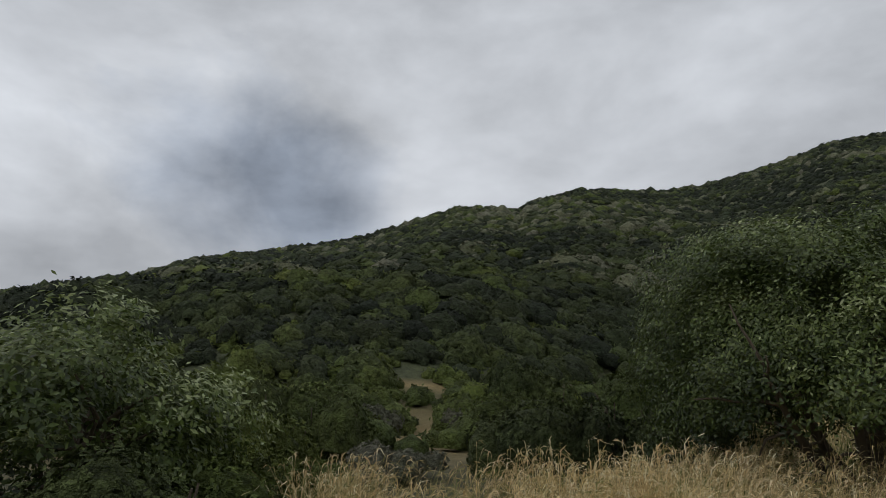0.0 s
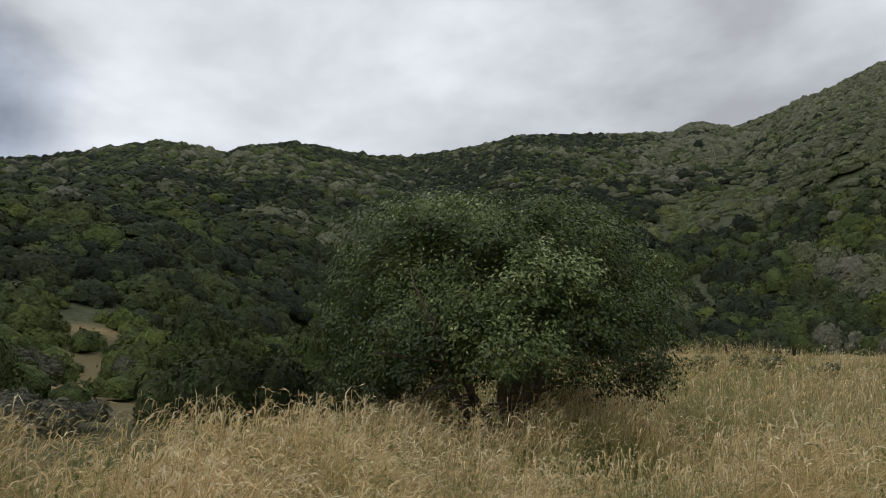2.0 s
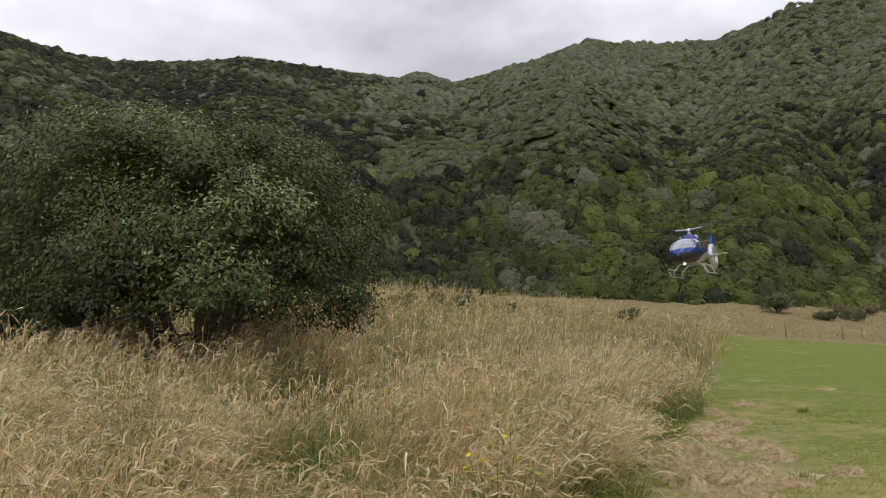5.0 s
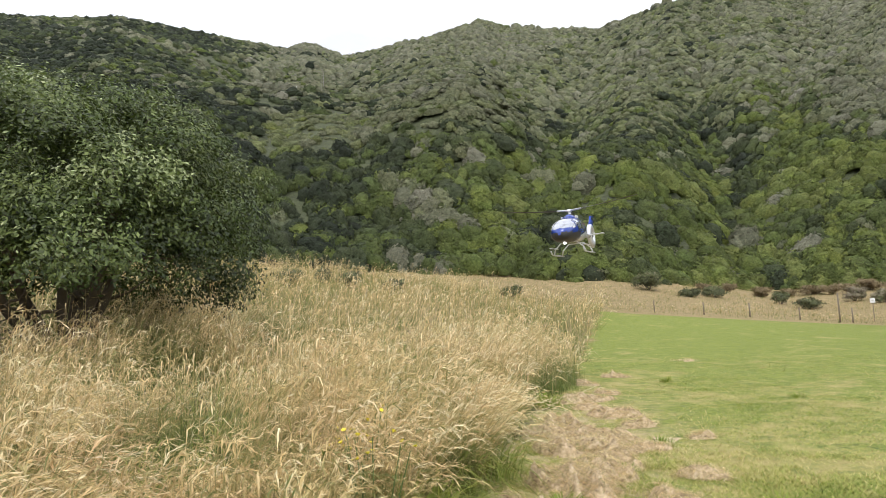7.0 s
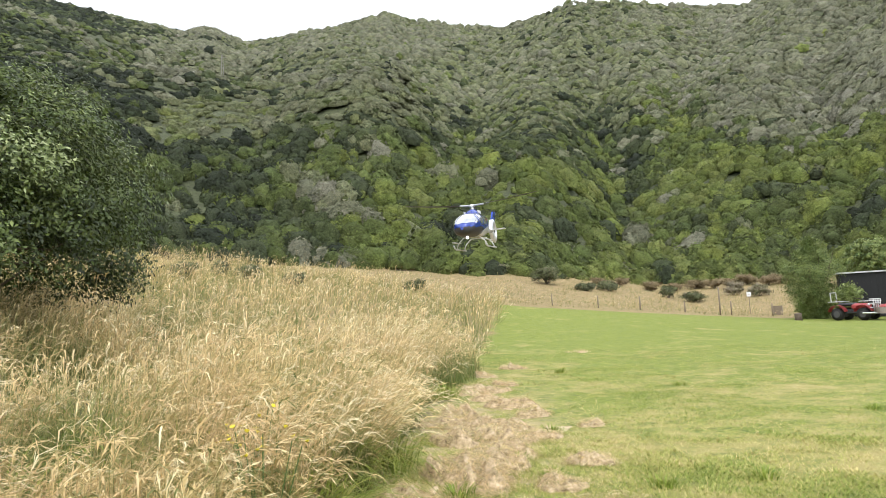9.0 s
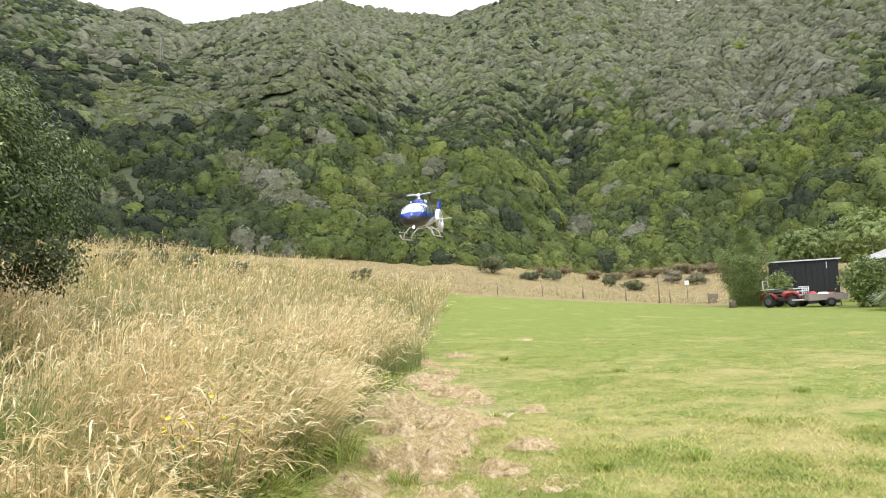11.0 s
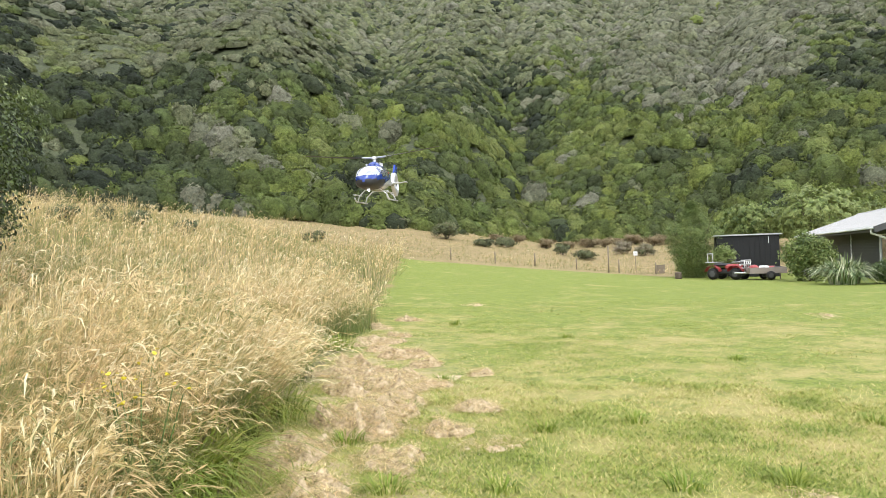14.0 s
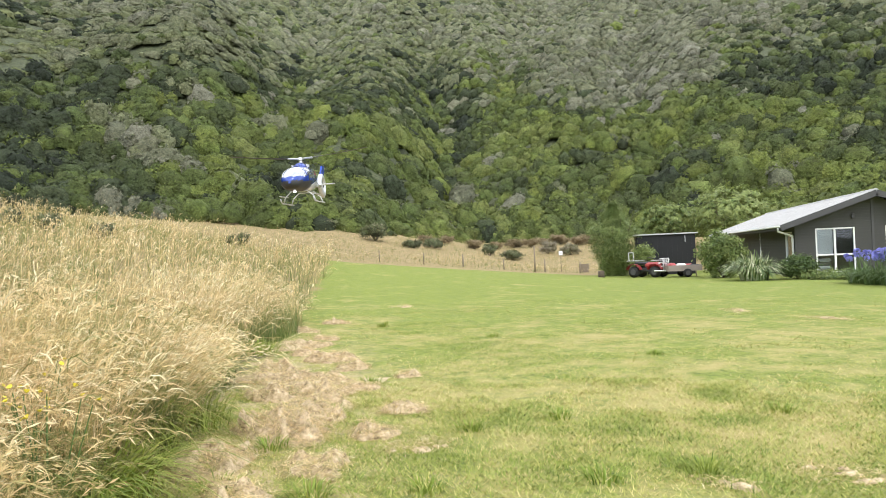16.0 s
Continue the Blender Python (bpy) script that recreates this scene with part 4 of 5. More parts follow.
for k, (az, r, wide, deep, tall) in enumerate([(99.1, 18.1, 2.0, 0.8, 0.05), (105.2, 16.2, 1.8, 0.7, 0.05), (96.6, 5.2, 0.6, 0.4, 0.09), (104.7, 5.7, 1.3, 0.6, 0.05), (74.0, 6.1, 1.1, 0.7, 0.05), (73.5, 21.5, 1.4, 1.0, 0.05)]):
    hay_pile(bearing(az, r), wide, deep, tall, int(700 * wide * deep), k + 41, "thin scatter of dried cuttings on the lawn")


# ------------------------------------------------------------ weeds and strap-leaved plants
def tussock(name, at, count, long, wide, mat, hue, label, seed, category="plant", spread=0.25, bend=0.8, stand=1.0, hue_spread=0.12):
    """Arching strap leaves from one crown."""
    rng = np.random.RandomState(seed)
    lean = rng.uniform(0, 6.28, count)
    rad = np.sqrt(rng.uniform(0, 1, count)) * spread
    base = np.stack([np.cos(lean) * rad, np.sin(lean) * rad, np.zeros(count)], -1)
    ln = long * rng.uniform(0.6, 1.15, count)
    v, _ = strips(base, np.stack([np.cos(lean), np.sin(lean)], -1), ln, np.full(count, wide), np.clip(rng.normal(bend, 0.3, count), 0.1, 1.5), 5, lean + 1.57 + rng.normal(0, 0.4, count), 0.12, 0.3)
    h = np.clip(hue + rng.normal(0, hue_spread, count), 0, 1)
    ob = mesh_object(name, v.reshape(-1, 3) * np.array([1, 1, stand]), strip_faces(count, 5), mat, attrs={"hue": np.repeat(h, 12)})
    ob.matrix_world = pose(*at)
    return tagged(ob, label, category)


MAT_STRAP = leafy("strap_leaves", [(0.0, (0.04, 0.08, 0.02)), (0.5, (0.12, 0.19, 0.05)), (0.8, (0.36, 0.40, 0.20)), (1.0, (0.62, 0.62, 0.42))], 0.4, 0.5, 0.15)
for k, (az, r, n, ln) in enumerate([(49.8, 5.0, 260, 0.62), (52.4, 5.3, 300, 0.60), (47.7, 4.4, 160, 0.5), (58.4, 7.2, 150, 0.42), (46.2, 6.5, 120, 0.8), (39.4, 5.8, 110, 0.8), (62.5, 12.0, 140, 0.4), (29.2, 4.2, 110, 0.8), (18.9, 6.4, 110, 0.8), (51.7, 8.0, 120, 0.8),
                                      (44.1, 5.2, 130, 0.85), (37.4, 7.4, 130, 0.85), (32.7, 5.6, 120, 0.8), (46.7, 9.5, 130, 0.9), (54.2, 6.4, 130, 0.75), (41.6, 9.8, 130, 0.9), (24.0, 5.2, 120, 0.8), (34.8, 3.6, 110, 0.7), (56.8, 9.0, 130, 0.8), (50.3, 11.5, 140, 0.9)]):
    tussock("green_tussock", bearing(az, r), n, ln, 0.016, MAT_BLADE, 0.42, "lush green grass tussock at the meadow's edge", 60 + k, "grass", 0.30, 0.95)
for k, (az, r, n, ln) in enumerate([(70.8, 9.0, 60, 0.16), (80.7, 13.5, 50, 0.14), (66.9, 9.6, 60, 0.2), (93.0, 11.0, 50, 0.12), (72.0, 16.0, 60, 0.2), (85.3, 7.0, 60, 0.12), (59.9, 5.2, 60, 0.16), (63.4, 6.2, 60, 0.15), (66.4, 5.0, 70, 0.14), (70.5, 6.8, 60, 0.13), (64.4, 8.4, 60, 0.15), (67.9, 7.4, 60, 0.13), (75.0, 5.0, 60, 0.12), (78.6, 6.6, 60, 0.12), (88.4, 5.2, 60, 0.13), (101.1, 7.5, 50, 0.12), (95.5, 5.5, 60, 0.12)]):
    tussock("lawn_weed", bearing(az, r), n, ln, 0.012, MAT_BLADE, 0.34, "small tuft of darker green grass in the lawn", 90 + k, "grass", 0.14, 0.9)

MAT_YELLOW = material("yellow_petals", worn((0.75, 0.62, 0.03), 0.15, 20, 80), 0.6)


def ragwort(at, seed):
    rng = np.random.RandomState(seed)
    plant = thing("yellow_flower", pose(*at), "tall weed with small yellow flower heads in the grass", "flower", "yellow flowers")
    bm, heads = bmesh.new(), []
    for _ in range(10):
        top = Vector((rng.normal(0, 0.12), rng.normal(0, 0.12), rng.uniform(0.66, 0.88)))
        tube(bm, [(0, 0, 0), top * 0.6, top], [0.005, 0.004, 0.003], 4)
        heads.append(top)
    part("stem", bm, MAT_STEM, plant)
    for top in heads:
        bm = bmesh.new()
        for _ in range(1):
            m = Matrix.Translation(top + Vector((rng.normal(0, 0.025), rng.normal(0, 0.025), rng.uniform(0, 0.03)))) @ Euler((rng.normal(0, 0.4), rng.normal(0, 0.4), 0)).to_matrix().to_4x4()
            bmesh.ops.create_cone(bm, cap_ends=True, segments=7, radius1=0.005, radius2=0.016, depth=0.012, matrix=m)
        part("flower_head", bm, MAT_YELLOW, plant)


MAT_STEM = material("green_stem", worn((0.10, 0.16, 0.04), 0.3, 10, 60), 0.6)
for k, (az, r) in enumerate([(48.4, 4.9), (49.4, 4.5), (48.0, 5.3)]):
    ragwort(bearing(az, r), 5 + k)

# ------------------------------------------------------------ the house
MAT_CLAD = material("grey_stained_boards", worn((0.062, 0.060, 0.057), 0.22, 1.5, 30), 0.8,
                    bump=(lambda n: n.add("ShaderNodeTexWave", {"bands_direction": "Z", "wave_profile": "SAW"}, Vector=n.add("ShaderNodeTexCoord").outputs["Object"], Scale=2.1).outputs[1], 0.03))
MAT_ROOF = material("pale_grey_roof_steel", worn((0.50, 0.49, 0.48), 0.14, 0.8, 14), 0.55, 0.1)
MAT_FASCIA = material("dark_grey_paint", worn((0.062, 0.06, 0.06), 0.2, 3, 30), 0.65)
MAT_WHITE = material("white_paint", worn((0.78, 0.78, 0.76), 0.08, 4, 40), 0.45)
MAT_ROOM = material("dim_plaster", worn((0.25, 0.24, 0.22), 0.15, 2, 20), 0.9)
MAT_BLIND = material("pale_blind_cloth", worn((0.78, 0.79, 0.80), 0.06, 3, 50), 0.85)


def glass_material(name, tint, rough=0.03):
    mat = bpy.data.materials.new(name)
    mat.use_nodes = True
    n = Nodes(mat.node_tree)
    clear = n.add("ShaderNodeBsdfTransparent", Color=(*tint, 1))
    shine = n.add("ShaderNodeBsdfGlossy", Roughness=rough, Color=(0.95, 0.97, 1, 1))
    fres = n.add("ShaderNodeFresnel", IOR=1.5)
    n.add("ShaderNodeOutputMaterial", Surface=n.add("ShaderNodeMixShader", i0=fres.outputs[0], i1=clear.outputs[0], i2=shine.outputs[0]).outputs[0])
    return mat


MAT_GLASS = glass_material("window_glass", (0.75, 0.78, 0.78))
house = thing("house", pose(34.9, -8.41, 0.0), "single-storey house with dark grey boards and pale metal roof", "house")
HW, HD, HL = 2.42, 6.4, 20.0           # wall height, width of the gable end, length


def pierced(cuts_u, cuts_z, holes, at, thick, peak=None):
    """One wall in a plane, with openings: at(u, z, depth) gives its points; peak: the top of a gable."""
    bm, seen = bmesh.new(), {}

    def v(u, z, d):
        key = (round(u, 4), round(z, 4), d)
        if key not in seen:
            seen[key] = bm.verts.new(at(u, z, thick * d))
        return seen[key]

    cells = {(i, j) for i in range(len(cuts_u) - 1) for j in range(len(cuts_z) - 1)
             if not any(a - 1e-6 <= cuts_u[i] and cuts_u[i + 1] <= b + 1e-6 and c - 1e-6 <= cuts_z[j] and cuts_z[j + 1] <= d + 1e-6 for a, b, c, d in holes)}
    for i, j in cells:
        u0, u1, z0, z1 = cuts_u[i], cuts_u[i + 1], cuts_z[j], cuts_z[j + 1]
        bm.faces.new([v(u0, z0, 0), v(u1, z0, 0), v(u1, z1, 0), v(u0, z1, 0)])
        bm.faces.new([v(u0, z1, 1), v(u1, z1, 1), v(u1, z0, 1), v(u0, z0, 1)])
        for near, (a, b) in (((i - 1, j), ((u0, z0), (u0, z1))), ((i + 1, j), ((u1, z1), (u1, z0))), ((i, j - 1), ((u1, z0), (u0, z0))), ((i, j + 1), ((u0, z1), (u1, z1)))):
            if near not in cells and not (peak and near[1] == len(cuts_z) - 1):
                bm.faces.new([v(*a, 0), v(*b, 0), v(*b, 1), v(*a, 1)])
    if peak:
        row = [(u, cuts_z[-1]) for u in cuts_u]
        bm.faces.new([v(*p, 0) for p in row] + [v(*peak, 0)])
        bm.faces.new([v(*p, 1) for p in row[::-1]] + [v(*peak, 1)])
        for a, b in ((row[-1], peak), (peak, row[0])):
            bm.faces.new([v(*a, 0), v(*b, 0), v(*b, 1), v(*a, 1)])
    bmesh.ops.recalc_face_normals(bm, faces=bm.faces[:])
    return bm


part("gable_wall", pierced([0, 0.85, 2.47, 3.70, 5.5, HD], [0, 0.12, 0.95, 2.14, HW], [(0.85, 2.47, 0.12, 2.14), (3.70, 5.5, 0.95, 2.14)],
                           lambda u, z, d: (d, -u, z), 0.15, (HD / 2, HW + 1.08)), MAT_CLAD, house)
part("side_wall", pierced([0.15, 0.45, 1.75, HL], [0, 0.65, 2.05, HW], [(0.45, 1.75, 0.65, 2.05)], lambda u, z, d: (u, -d, z), 0.15), MAT_CLAD, house)
part("back_wall", boxed(0.15, -HD, 0, HL, -HD + 0.15, HW), MAT_CLAD, house)
bm = boxed(HL, -HD, 0, HL + 0.15, 0, HW)
part("end_wall", bm, MAT_CLAD, house)
part("floor", boxed(0.15, -HD + 0.15, 0.02, HL, -0.15, 0.10), MAT_ROOM, house)
part("ceiling", boxed(0.15, -HD + 0.15, HW - 0.06, HL, -0.15, HW - 0.01), MAT_ROOM, house)
part("inner_wall", boxed(4.2, -HD + 0.15, 0.1, 4.3, -0.15, HW - 0.06), MAT_ROOM, house)
part("batten", boxed(-0.03, -HD / 2 - 0.05, 0, -0.002, -HD / 2 + 0.05, HW + 0.9), MAT_FASCIA, house)
# roof: two ribbed slopes, ridge cap, bargeboards, fascia
OV, EAVE, RIDGE = 0.62, 2.30, 3.66
half = HD / 2 + 0.72
for sgn in (1, -1):
    bm = bmesh.new()
    y0, y1 = -HD / 2 + sgn * half, -HD / 2
    ring = [(-OV, y0, EAVE), (HL + OV, y0, EAVE), (HL + OV, y1, RIDGE), (-OV, y1, RIDGE)]
    lo = [bm.verts.new(p) for p in ring]
    hi = [bm.verts.new((p[0], p[1], p[2] + 0.05)) for p in ring]
    bm.faces.new(lo[::-1])
    bm.faces.new(hi)
    for k in range(4):
        bm.faces.new((lo[k], lo[(k + 1) % 4], hi[(k + 1) % 4], hi[k]))
    tilt = math.atan2(RIDGE - EAVE, half)
    for k in range(80):
        x = -OV + 0.1 + k * 0.29
        if x > HL + OV - 0.05:
            break
        m = Matrix.Translation((x, (y0 + y1) / 2, (EAVE + RIDGE) / 2 + 0.062)) @ Matrix.Rotation(-sgn * tilt, 4, "X")
        box(bm, -0.02, -half / 2 / math.cos(tilt), -0.014, 0.02, half / 2 / math.cos(tilt), 0.014, m)
    part("roof", bm, MAT_ROOF, house)
    for x in (-OV - 0.03, HL + OV):
        bm = bmesh.new()
        m = Matrix.Translation((x, (y0 + y1) / 2, (EAVE + RIDGE) / 2 - 0.08)) @ Matrix.Rotation(-sgn * tilt, 4, "X")
        box(bm, 0, -half / 2 / math.cos(tilt) - 0.02, -0.13, 0.028, half / 2 / math.cos(tilt), 0.13, m)
        part("bargeboard", bm, MAT_FASCIA, house)
    part("soffit", boxed(-OV, y0 - sgn * 0.02, EAVE - 0.03, HL + OV, y0 - sgn * 0.48, EAVE - 0.012), MAT_FASCIA, house)
part("ridge_cap", tubed([(-OV, -HD / 2, RIDGE + 0.03), (HL + OV, -HD / 2, RIDGE + 0.03)], 0.09, 8), MAT_ROOF, house)
GY = half - HD / 2
part("fascia", boxed(-OV, GY - 0.02, EAVE - 0.17, HL + OV, GY + 0.005, EAVE - 0.005), MAT_FASCIA, house)
part("gutter", boxed(-OV, GY + 0.008, EAVE - 0.05, HL + OV, GY + 0.10, EAVE + 0.03, bevel=0.02), MAT_WHITE, house, "white rain gutter")
part("downpipe", tubed([(-0.35, GY + 0.06, EAVE - 0.08), (-0.32, GY + 0.06, EAVE - 0.22), (0.08, 0.09, EAVE - 0.46), (0.14, 0.07, EAVE - 0.62), (0.14, 0.07, 0.1)], 0.045, 8), MAT_WHITE, house, "white downpipe bent under the eave", smooth=True)
part("outdoor_lamp", boxed(-0.14, -2.45, 2.52, -0.002, -2.33, 2.74, bevel=0.02), MAT_FASCIA, house, "small dark wall lamp under the gable")


def window(parent, m, wide, tall, bars, label):
    """A window in the y-z plane at x = 0: frame, panes between the bars, sill."""
    win = new("window")
    win.parent, win.matrix_local = parent, m
    win["label"] = label
    bm = bmesh.new()
    for y0, y1, z0, z1 in [(0, 0.06, 0, tall), (wide - 0.06, wide, 0, tall), (0.06, wide - 0.06, 0, 0.06), (0.06, wide - 0.06, tall - 0.06, tall)] + bars:
        box(bm, -0.05, y0, z0, 0.06, y1, z1)
    part("frame", bm, MAT_WHITE, win)
    pane = part("pane", boxed(0.0, 0.05, 0.05, 0.008, wide - 0.05, tall - 0.05), MAT_GLASS, win)
    pane.visible_shadow = False
    part("sill", boxed(-0.1, -0.04, -0.05, -0.004, wide + 0.04, -0.002), MAT_WHITE, win)
    return win


window(house, pose(0.05, -2.47, 0.12), 1.62, 2.02, [(0.78, 0.86, 0.06, 1.96), (0.06, 0.78, 0.78, 0.85), (0.86, 1.56, 0.78, 0.85)], "white-framed glass door-window of four panes")
window(house, pose(0.05, -5.5, 0.95), 1.80, 1.19, [(0.84, 0.91, 0.06, 1.13)], "white-framed window in the gable wall")
window(house, pose(0.45, -0.05, 0.65, 0, 0, 270), 1.3, 1.40, [], "narrow tall white-framed window")
blind = tagged(part("window_blind", boxed(35.02, -10.00, 0.95, 35.035, -9.30, 2.10), MAT_BLIND), "pale roller blind drawn behind the upper pane", "blind")
stack = thing("cushion_stack", pose(35.4, -9.63, 0.1), "stack of pale striped cushions behind the window", "cushions")
for k in range(4):
    part("cushion", boxed(-0.25, -0.32, 0.17 * k, 0.25, 0.32, 0.17 * k + 0.15, bevel=0.05), MAT_BLIND if k % 2 else MAT_ROOM, stack)
trellis = thing("wall_trellis", pose(41.6, -8.36, 0), "thin pale climbing plant frame on the side wall", "trellis")
bm = bmesh.new()
for k in range(9):
    tube(bm, [(0.0, 0.03, 0.3 + 0.2 * k), (0.18, 0.05, 0.4 + 0.2 * k), (0.0, 0.05, 0.5 + 0.2 * k)], 0.016, 5)
part("lattice", bm, MAT_BLIND, trellis)

# ------------------------------------------------------------ shed, vehicles and plants in the yard
MAT_BLACK = material("black_ribbed_sheet", worn((0.012, 0.012, 0.013), 0.3, 1.2, 25), 0.75, bump=(lambda n: n.noise(6, 3, 0.5), 0.02))
MAT_RUBBER = material("tyre_rubber", worn((0.022, 0.021, 0.02), 0.35, 8, 60), 0.9)
MAT_RED = material("red_plastic", worn((0.38, 0.06, 0.06), 0.3, 4, 30), 0.4)
MAT_METAL = material("galvanised_steel", worn((0.58, 0.58, 0.57), 0.15, 6, 50), 0.4, 0.85)
MAT_DARK = material("black_plastic", worn((0.03, 0.03, 0.032), 0.25, 6, 40), 0.5)
MAT_WOOD = material("grey_weathered_wood", worn((0.22, 0.18, 0.13), 0.35, 5, 50), 0.9)

shed = thing("shed", pose(*bearing(92.4, 42.6)), "low black sheet-clad shed with a pale flat roof edge", "shed")
part("wall", boxed(0, -3.25, 0, 2.6, 0, 2.30), MAT_BLACK, shed)
for k in range(12):
    part("rib", boxed(-0.025, -0.12 - 0.27 * k - 0.03, 0.02, -0.001, -0.12 - 0.27 * k + 0.03, 2.28), MAT_BLACK, shed)
part("roof", boxed(-0.12, -3.4, 2.31, 2.75, 0.12, 2.38), MAT_ROOF, shed, "pale flat metal roof")
part("streak", boxed(-0.035, -2.72, 1.85, -0.027, -2.68, 2.2), MAT_METAL, shed, "short steel pipe")


def wheel(parent, m, radius, wide):
    w_ob = new("wheel")
    w_ob.parent, w_ob.matrix_local = parent, m
    bm = bmesh.new()
    bmesh.ops.create_cone(bm, cap_ends=True, segments=22, radius1=radius, radius2=radius, depth=wide, matrix=Matrix.Rotation(math.pi / 2, 4, "X"))
    bmesh.ops.bevel(bm, geom=[e for e in bm.edges if len(e.link_faces) == 2 and e.calc_face_angle(0) > 1], offset=radius * 0.16, segments=2, affect="EDGES")
    part("tyre", bm, MAT_RUBBER, w_ob, smooth=True)
    bm = bmesh.new()
    bmesh.ops.create_cone(bm, cap_ends=True, segments=16, radius1=radius * 0.52, radius2=radius * 0.52, depth=wide * 1.05, matrix=Matrix.Rotation(math.pi / 2, 4, "X"))
    part("rim", bm, MAT_FASCIA, w_ob)
    return w_ob


qx, qy, qz = bearing(93.2, 39.6)
quad = thing("quad_bike", pose(qx, qy, qz, 0, 0, -122), "red four-wheeled farm bike with a steel front rack", "quad bike")
for sx, sy in ((0.62, 0.42), (0.62, -0.42), (-0.62, 0.42), (-0.62, -0.42)):
    wheel(quad, pose(sx, sy, 0.3), 0.3, 0.24)
    bm = bmesh.new()
    pts = [(sx + 0.42 * math.cos(t), sy, 0.32 + 0.42 * math.sin(t)) for t in np.linspace(0.25, 2.9, 8)]
    for p, q in zip(pts, pts[1:]):
        v = [bm.verts.new((a[0], a[1] + o, a[2])) for a, o in ((p, -0.16), (p, 0.16), (q, 0.16), (q, -0.16))]
        bm.faces.new(v)
    bmesh.ops.solidify(bm, geom=bm.faces[:], thickness=0.025)
    part("fender", bm, MAT_RED, quad)
part("chassis", boxed(-0.75, -0.2, 0.28, 0.78, 0.2, 0.52, bevel=0.05), MAT_DARK, quad)
part("engine_cover", boxed(-0.1, -0.24, 0.5, 0.7, 0.24, 0.8, bevel=0.09), MAT_RED, quad)
part("seat", boxed(-0.75, -0.2, 0.68, 0.1, 0.2, 0.84, bevel=0.07), MAT_DARK, quad)
part("handlebar", tubed([(0.22, -0.42, 1.06), (0.32, -0.2, 1.04), (0.36, 0, 0.98), (0.32, 0.2, 1.04), (0.22, 0.42, 1.06)], 0.02, 6), MAT_DARK, quad)
part("steering_column", tubed([(0.5, 0, 0.7), (0.36, 0, 1.0)], 0.03, 6), MAT_DARK, quad)
bm = bmesh.new()
for z in (0.35, 0.58, 0.78, 0.98):
    tube(bm, [(0.9, -0.42, z), (1.02, -0.3, z), (1.05, 0, z), (1.02, 0.3, z), (0.9, 0.42, z)], 0.032, 6)
for y in (-0.3, -0.1, 0.1, 0.3):
    tube(bm, [(1.03, y, 0.3), (1.03, y, 1.0)], 0.028, 6)
part("bull_bar", bm, MAT_METAL, quad, "pale steel front bar", smooth=True)
for name, x0, x1 in (("front_rack", 0.4, 1.02), ("rear_rack", -1.05, -0.45)):
    bm = bmesh.new()
    for y in np.linspace(-0.4, 0.4, 6):
        tube(bm, [(x0, y, 0.9), (x1, y, 0.9)], 0.014, 5)
    for x in (x0, x1):
        tube(bm, [(x, -0.42, 0.9), (x, 0.42, 0.9)], 0.018, 5)
    part(name, bm, MAT_METAL, quad)
part("rear_guard", tubed([(-1.0, -0.25, 0.9), (-1.02, -0.25, 1.35), (-1.02, 0.25, 1.35), (-1.0, 0.25, 0.9)], 0.03, 6), MAT_METAL, quad, "upright pale steel frame")
for y in (-0.22, 0.22):
    bm = bmesh.new()
    bmesh.ops.create_uvsphere(bm, u_segments=10, v_segments=6, radius=0.08, matrix=Matrix.Translation((0.76, y, 0.72)) @ Matrix.Diagonal((0.5, 1, 1, 1)))
    part("headlight", bm, MAT_WHITE, quad, smooth=True)

tx, ty, tz = bearing(95.7, 38.8)
trailer = thing("small_trailer", pose(tx, ty, tz, 0, 0, -82), "small low brownish-grey trailer loaded with red and white bags", "trailer")
bm = bmesh.new()
box(bm, -0.85, -0.6, 0.32, 0.85, 0.6, 0.37)
for a in ((-0.85, -0.6, 0.85, -0.56), (-0.85, 0.56, 0.85, 0.6), (-0.85, -0.56, -0.81, 0.56), (0.81, -0.56, 0.85, 0.56)):
    box(bm, a[0], a[1], 0.37, a[2], a[3], 0.62)
part("tray", bm, material("dusty_tray_steel", worn((0.27, 0.225, 0.20), 0.3, 3, 25), 0.7), trailer)
for y in (-0.68, 0.68):
    wheel(trailer, pose(0.1, y, 0.22), 0.22, 0.13)
part("drawbar", tubed([(-0.85, 0, 0.34), (-1.45, 0, 0.36)], 0.035, 6), MAT_METAL, trailer)
part("leg", tubed([(0.78, 0.35, 0.33), (0.8, 0.35, 0.0)], 0.03, 6), MAT_WOOD, trailer)
for k, (x, y, mat) in enumerate([(-0.5, 0.1, MAT_RED), (-0.1, -0.2, MAT_WHITE), (0.3, 0.15, MAT_RED), (0.6, -0.15, MAT_DARK)]):
    bag = part("bag", boxed(-0.20, -0.30, 0, 0.20, 0.30, (0.36, 0.33, 0.30, 0.27)[k], bevel=0.11), mat)
    bag.matrix_world = pose(tx, ty, tz, 0, 0, -82) @ pose(x, y, 0.375, 0, 0, 20 * k)
    tagged(bag, ["soft red bag in the trailer", "white sack in the trailer", "red fuel container in the trailer", "black bag in the trailer"][k], "bag", "load in the trailer")


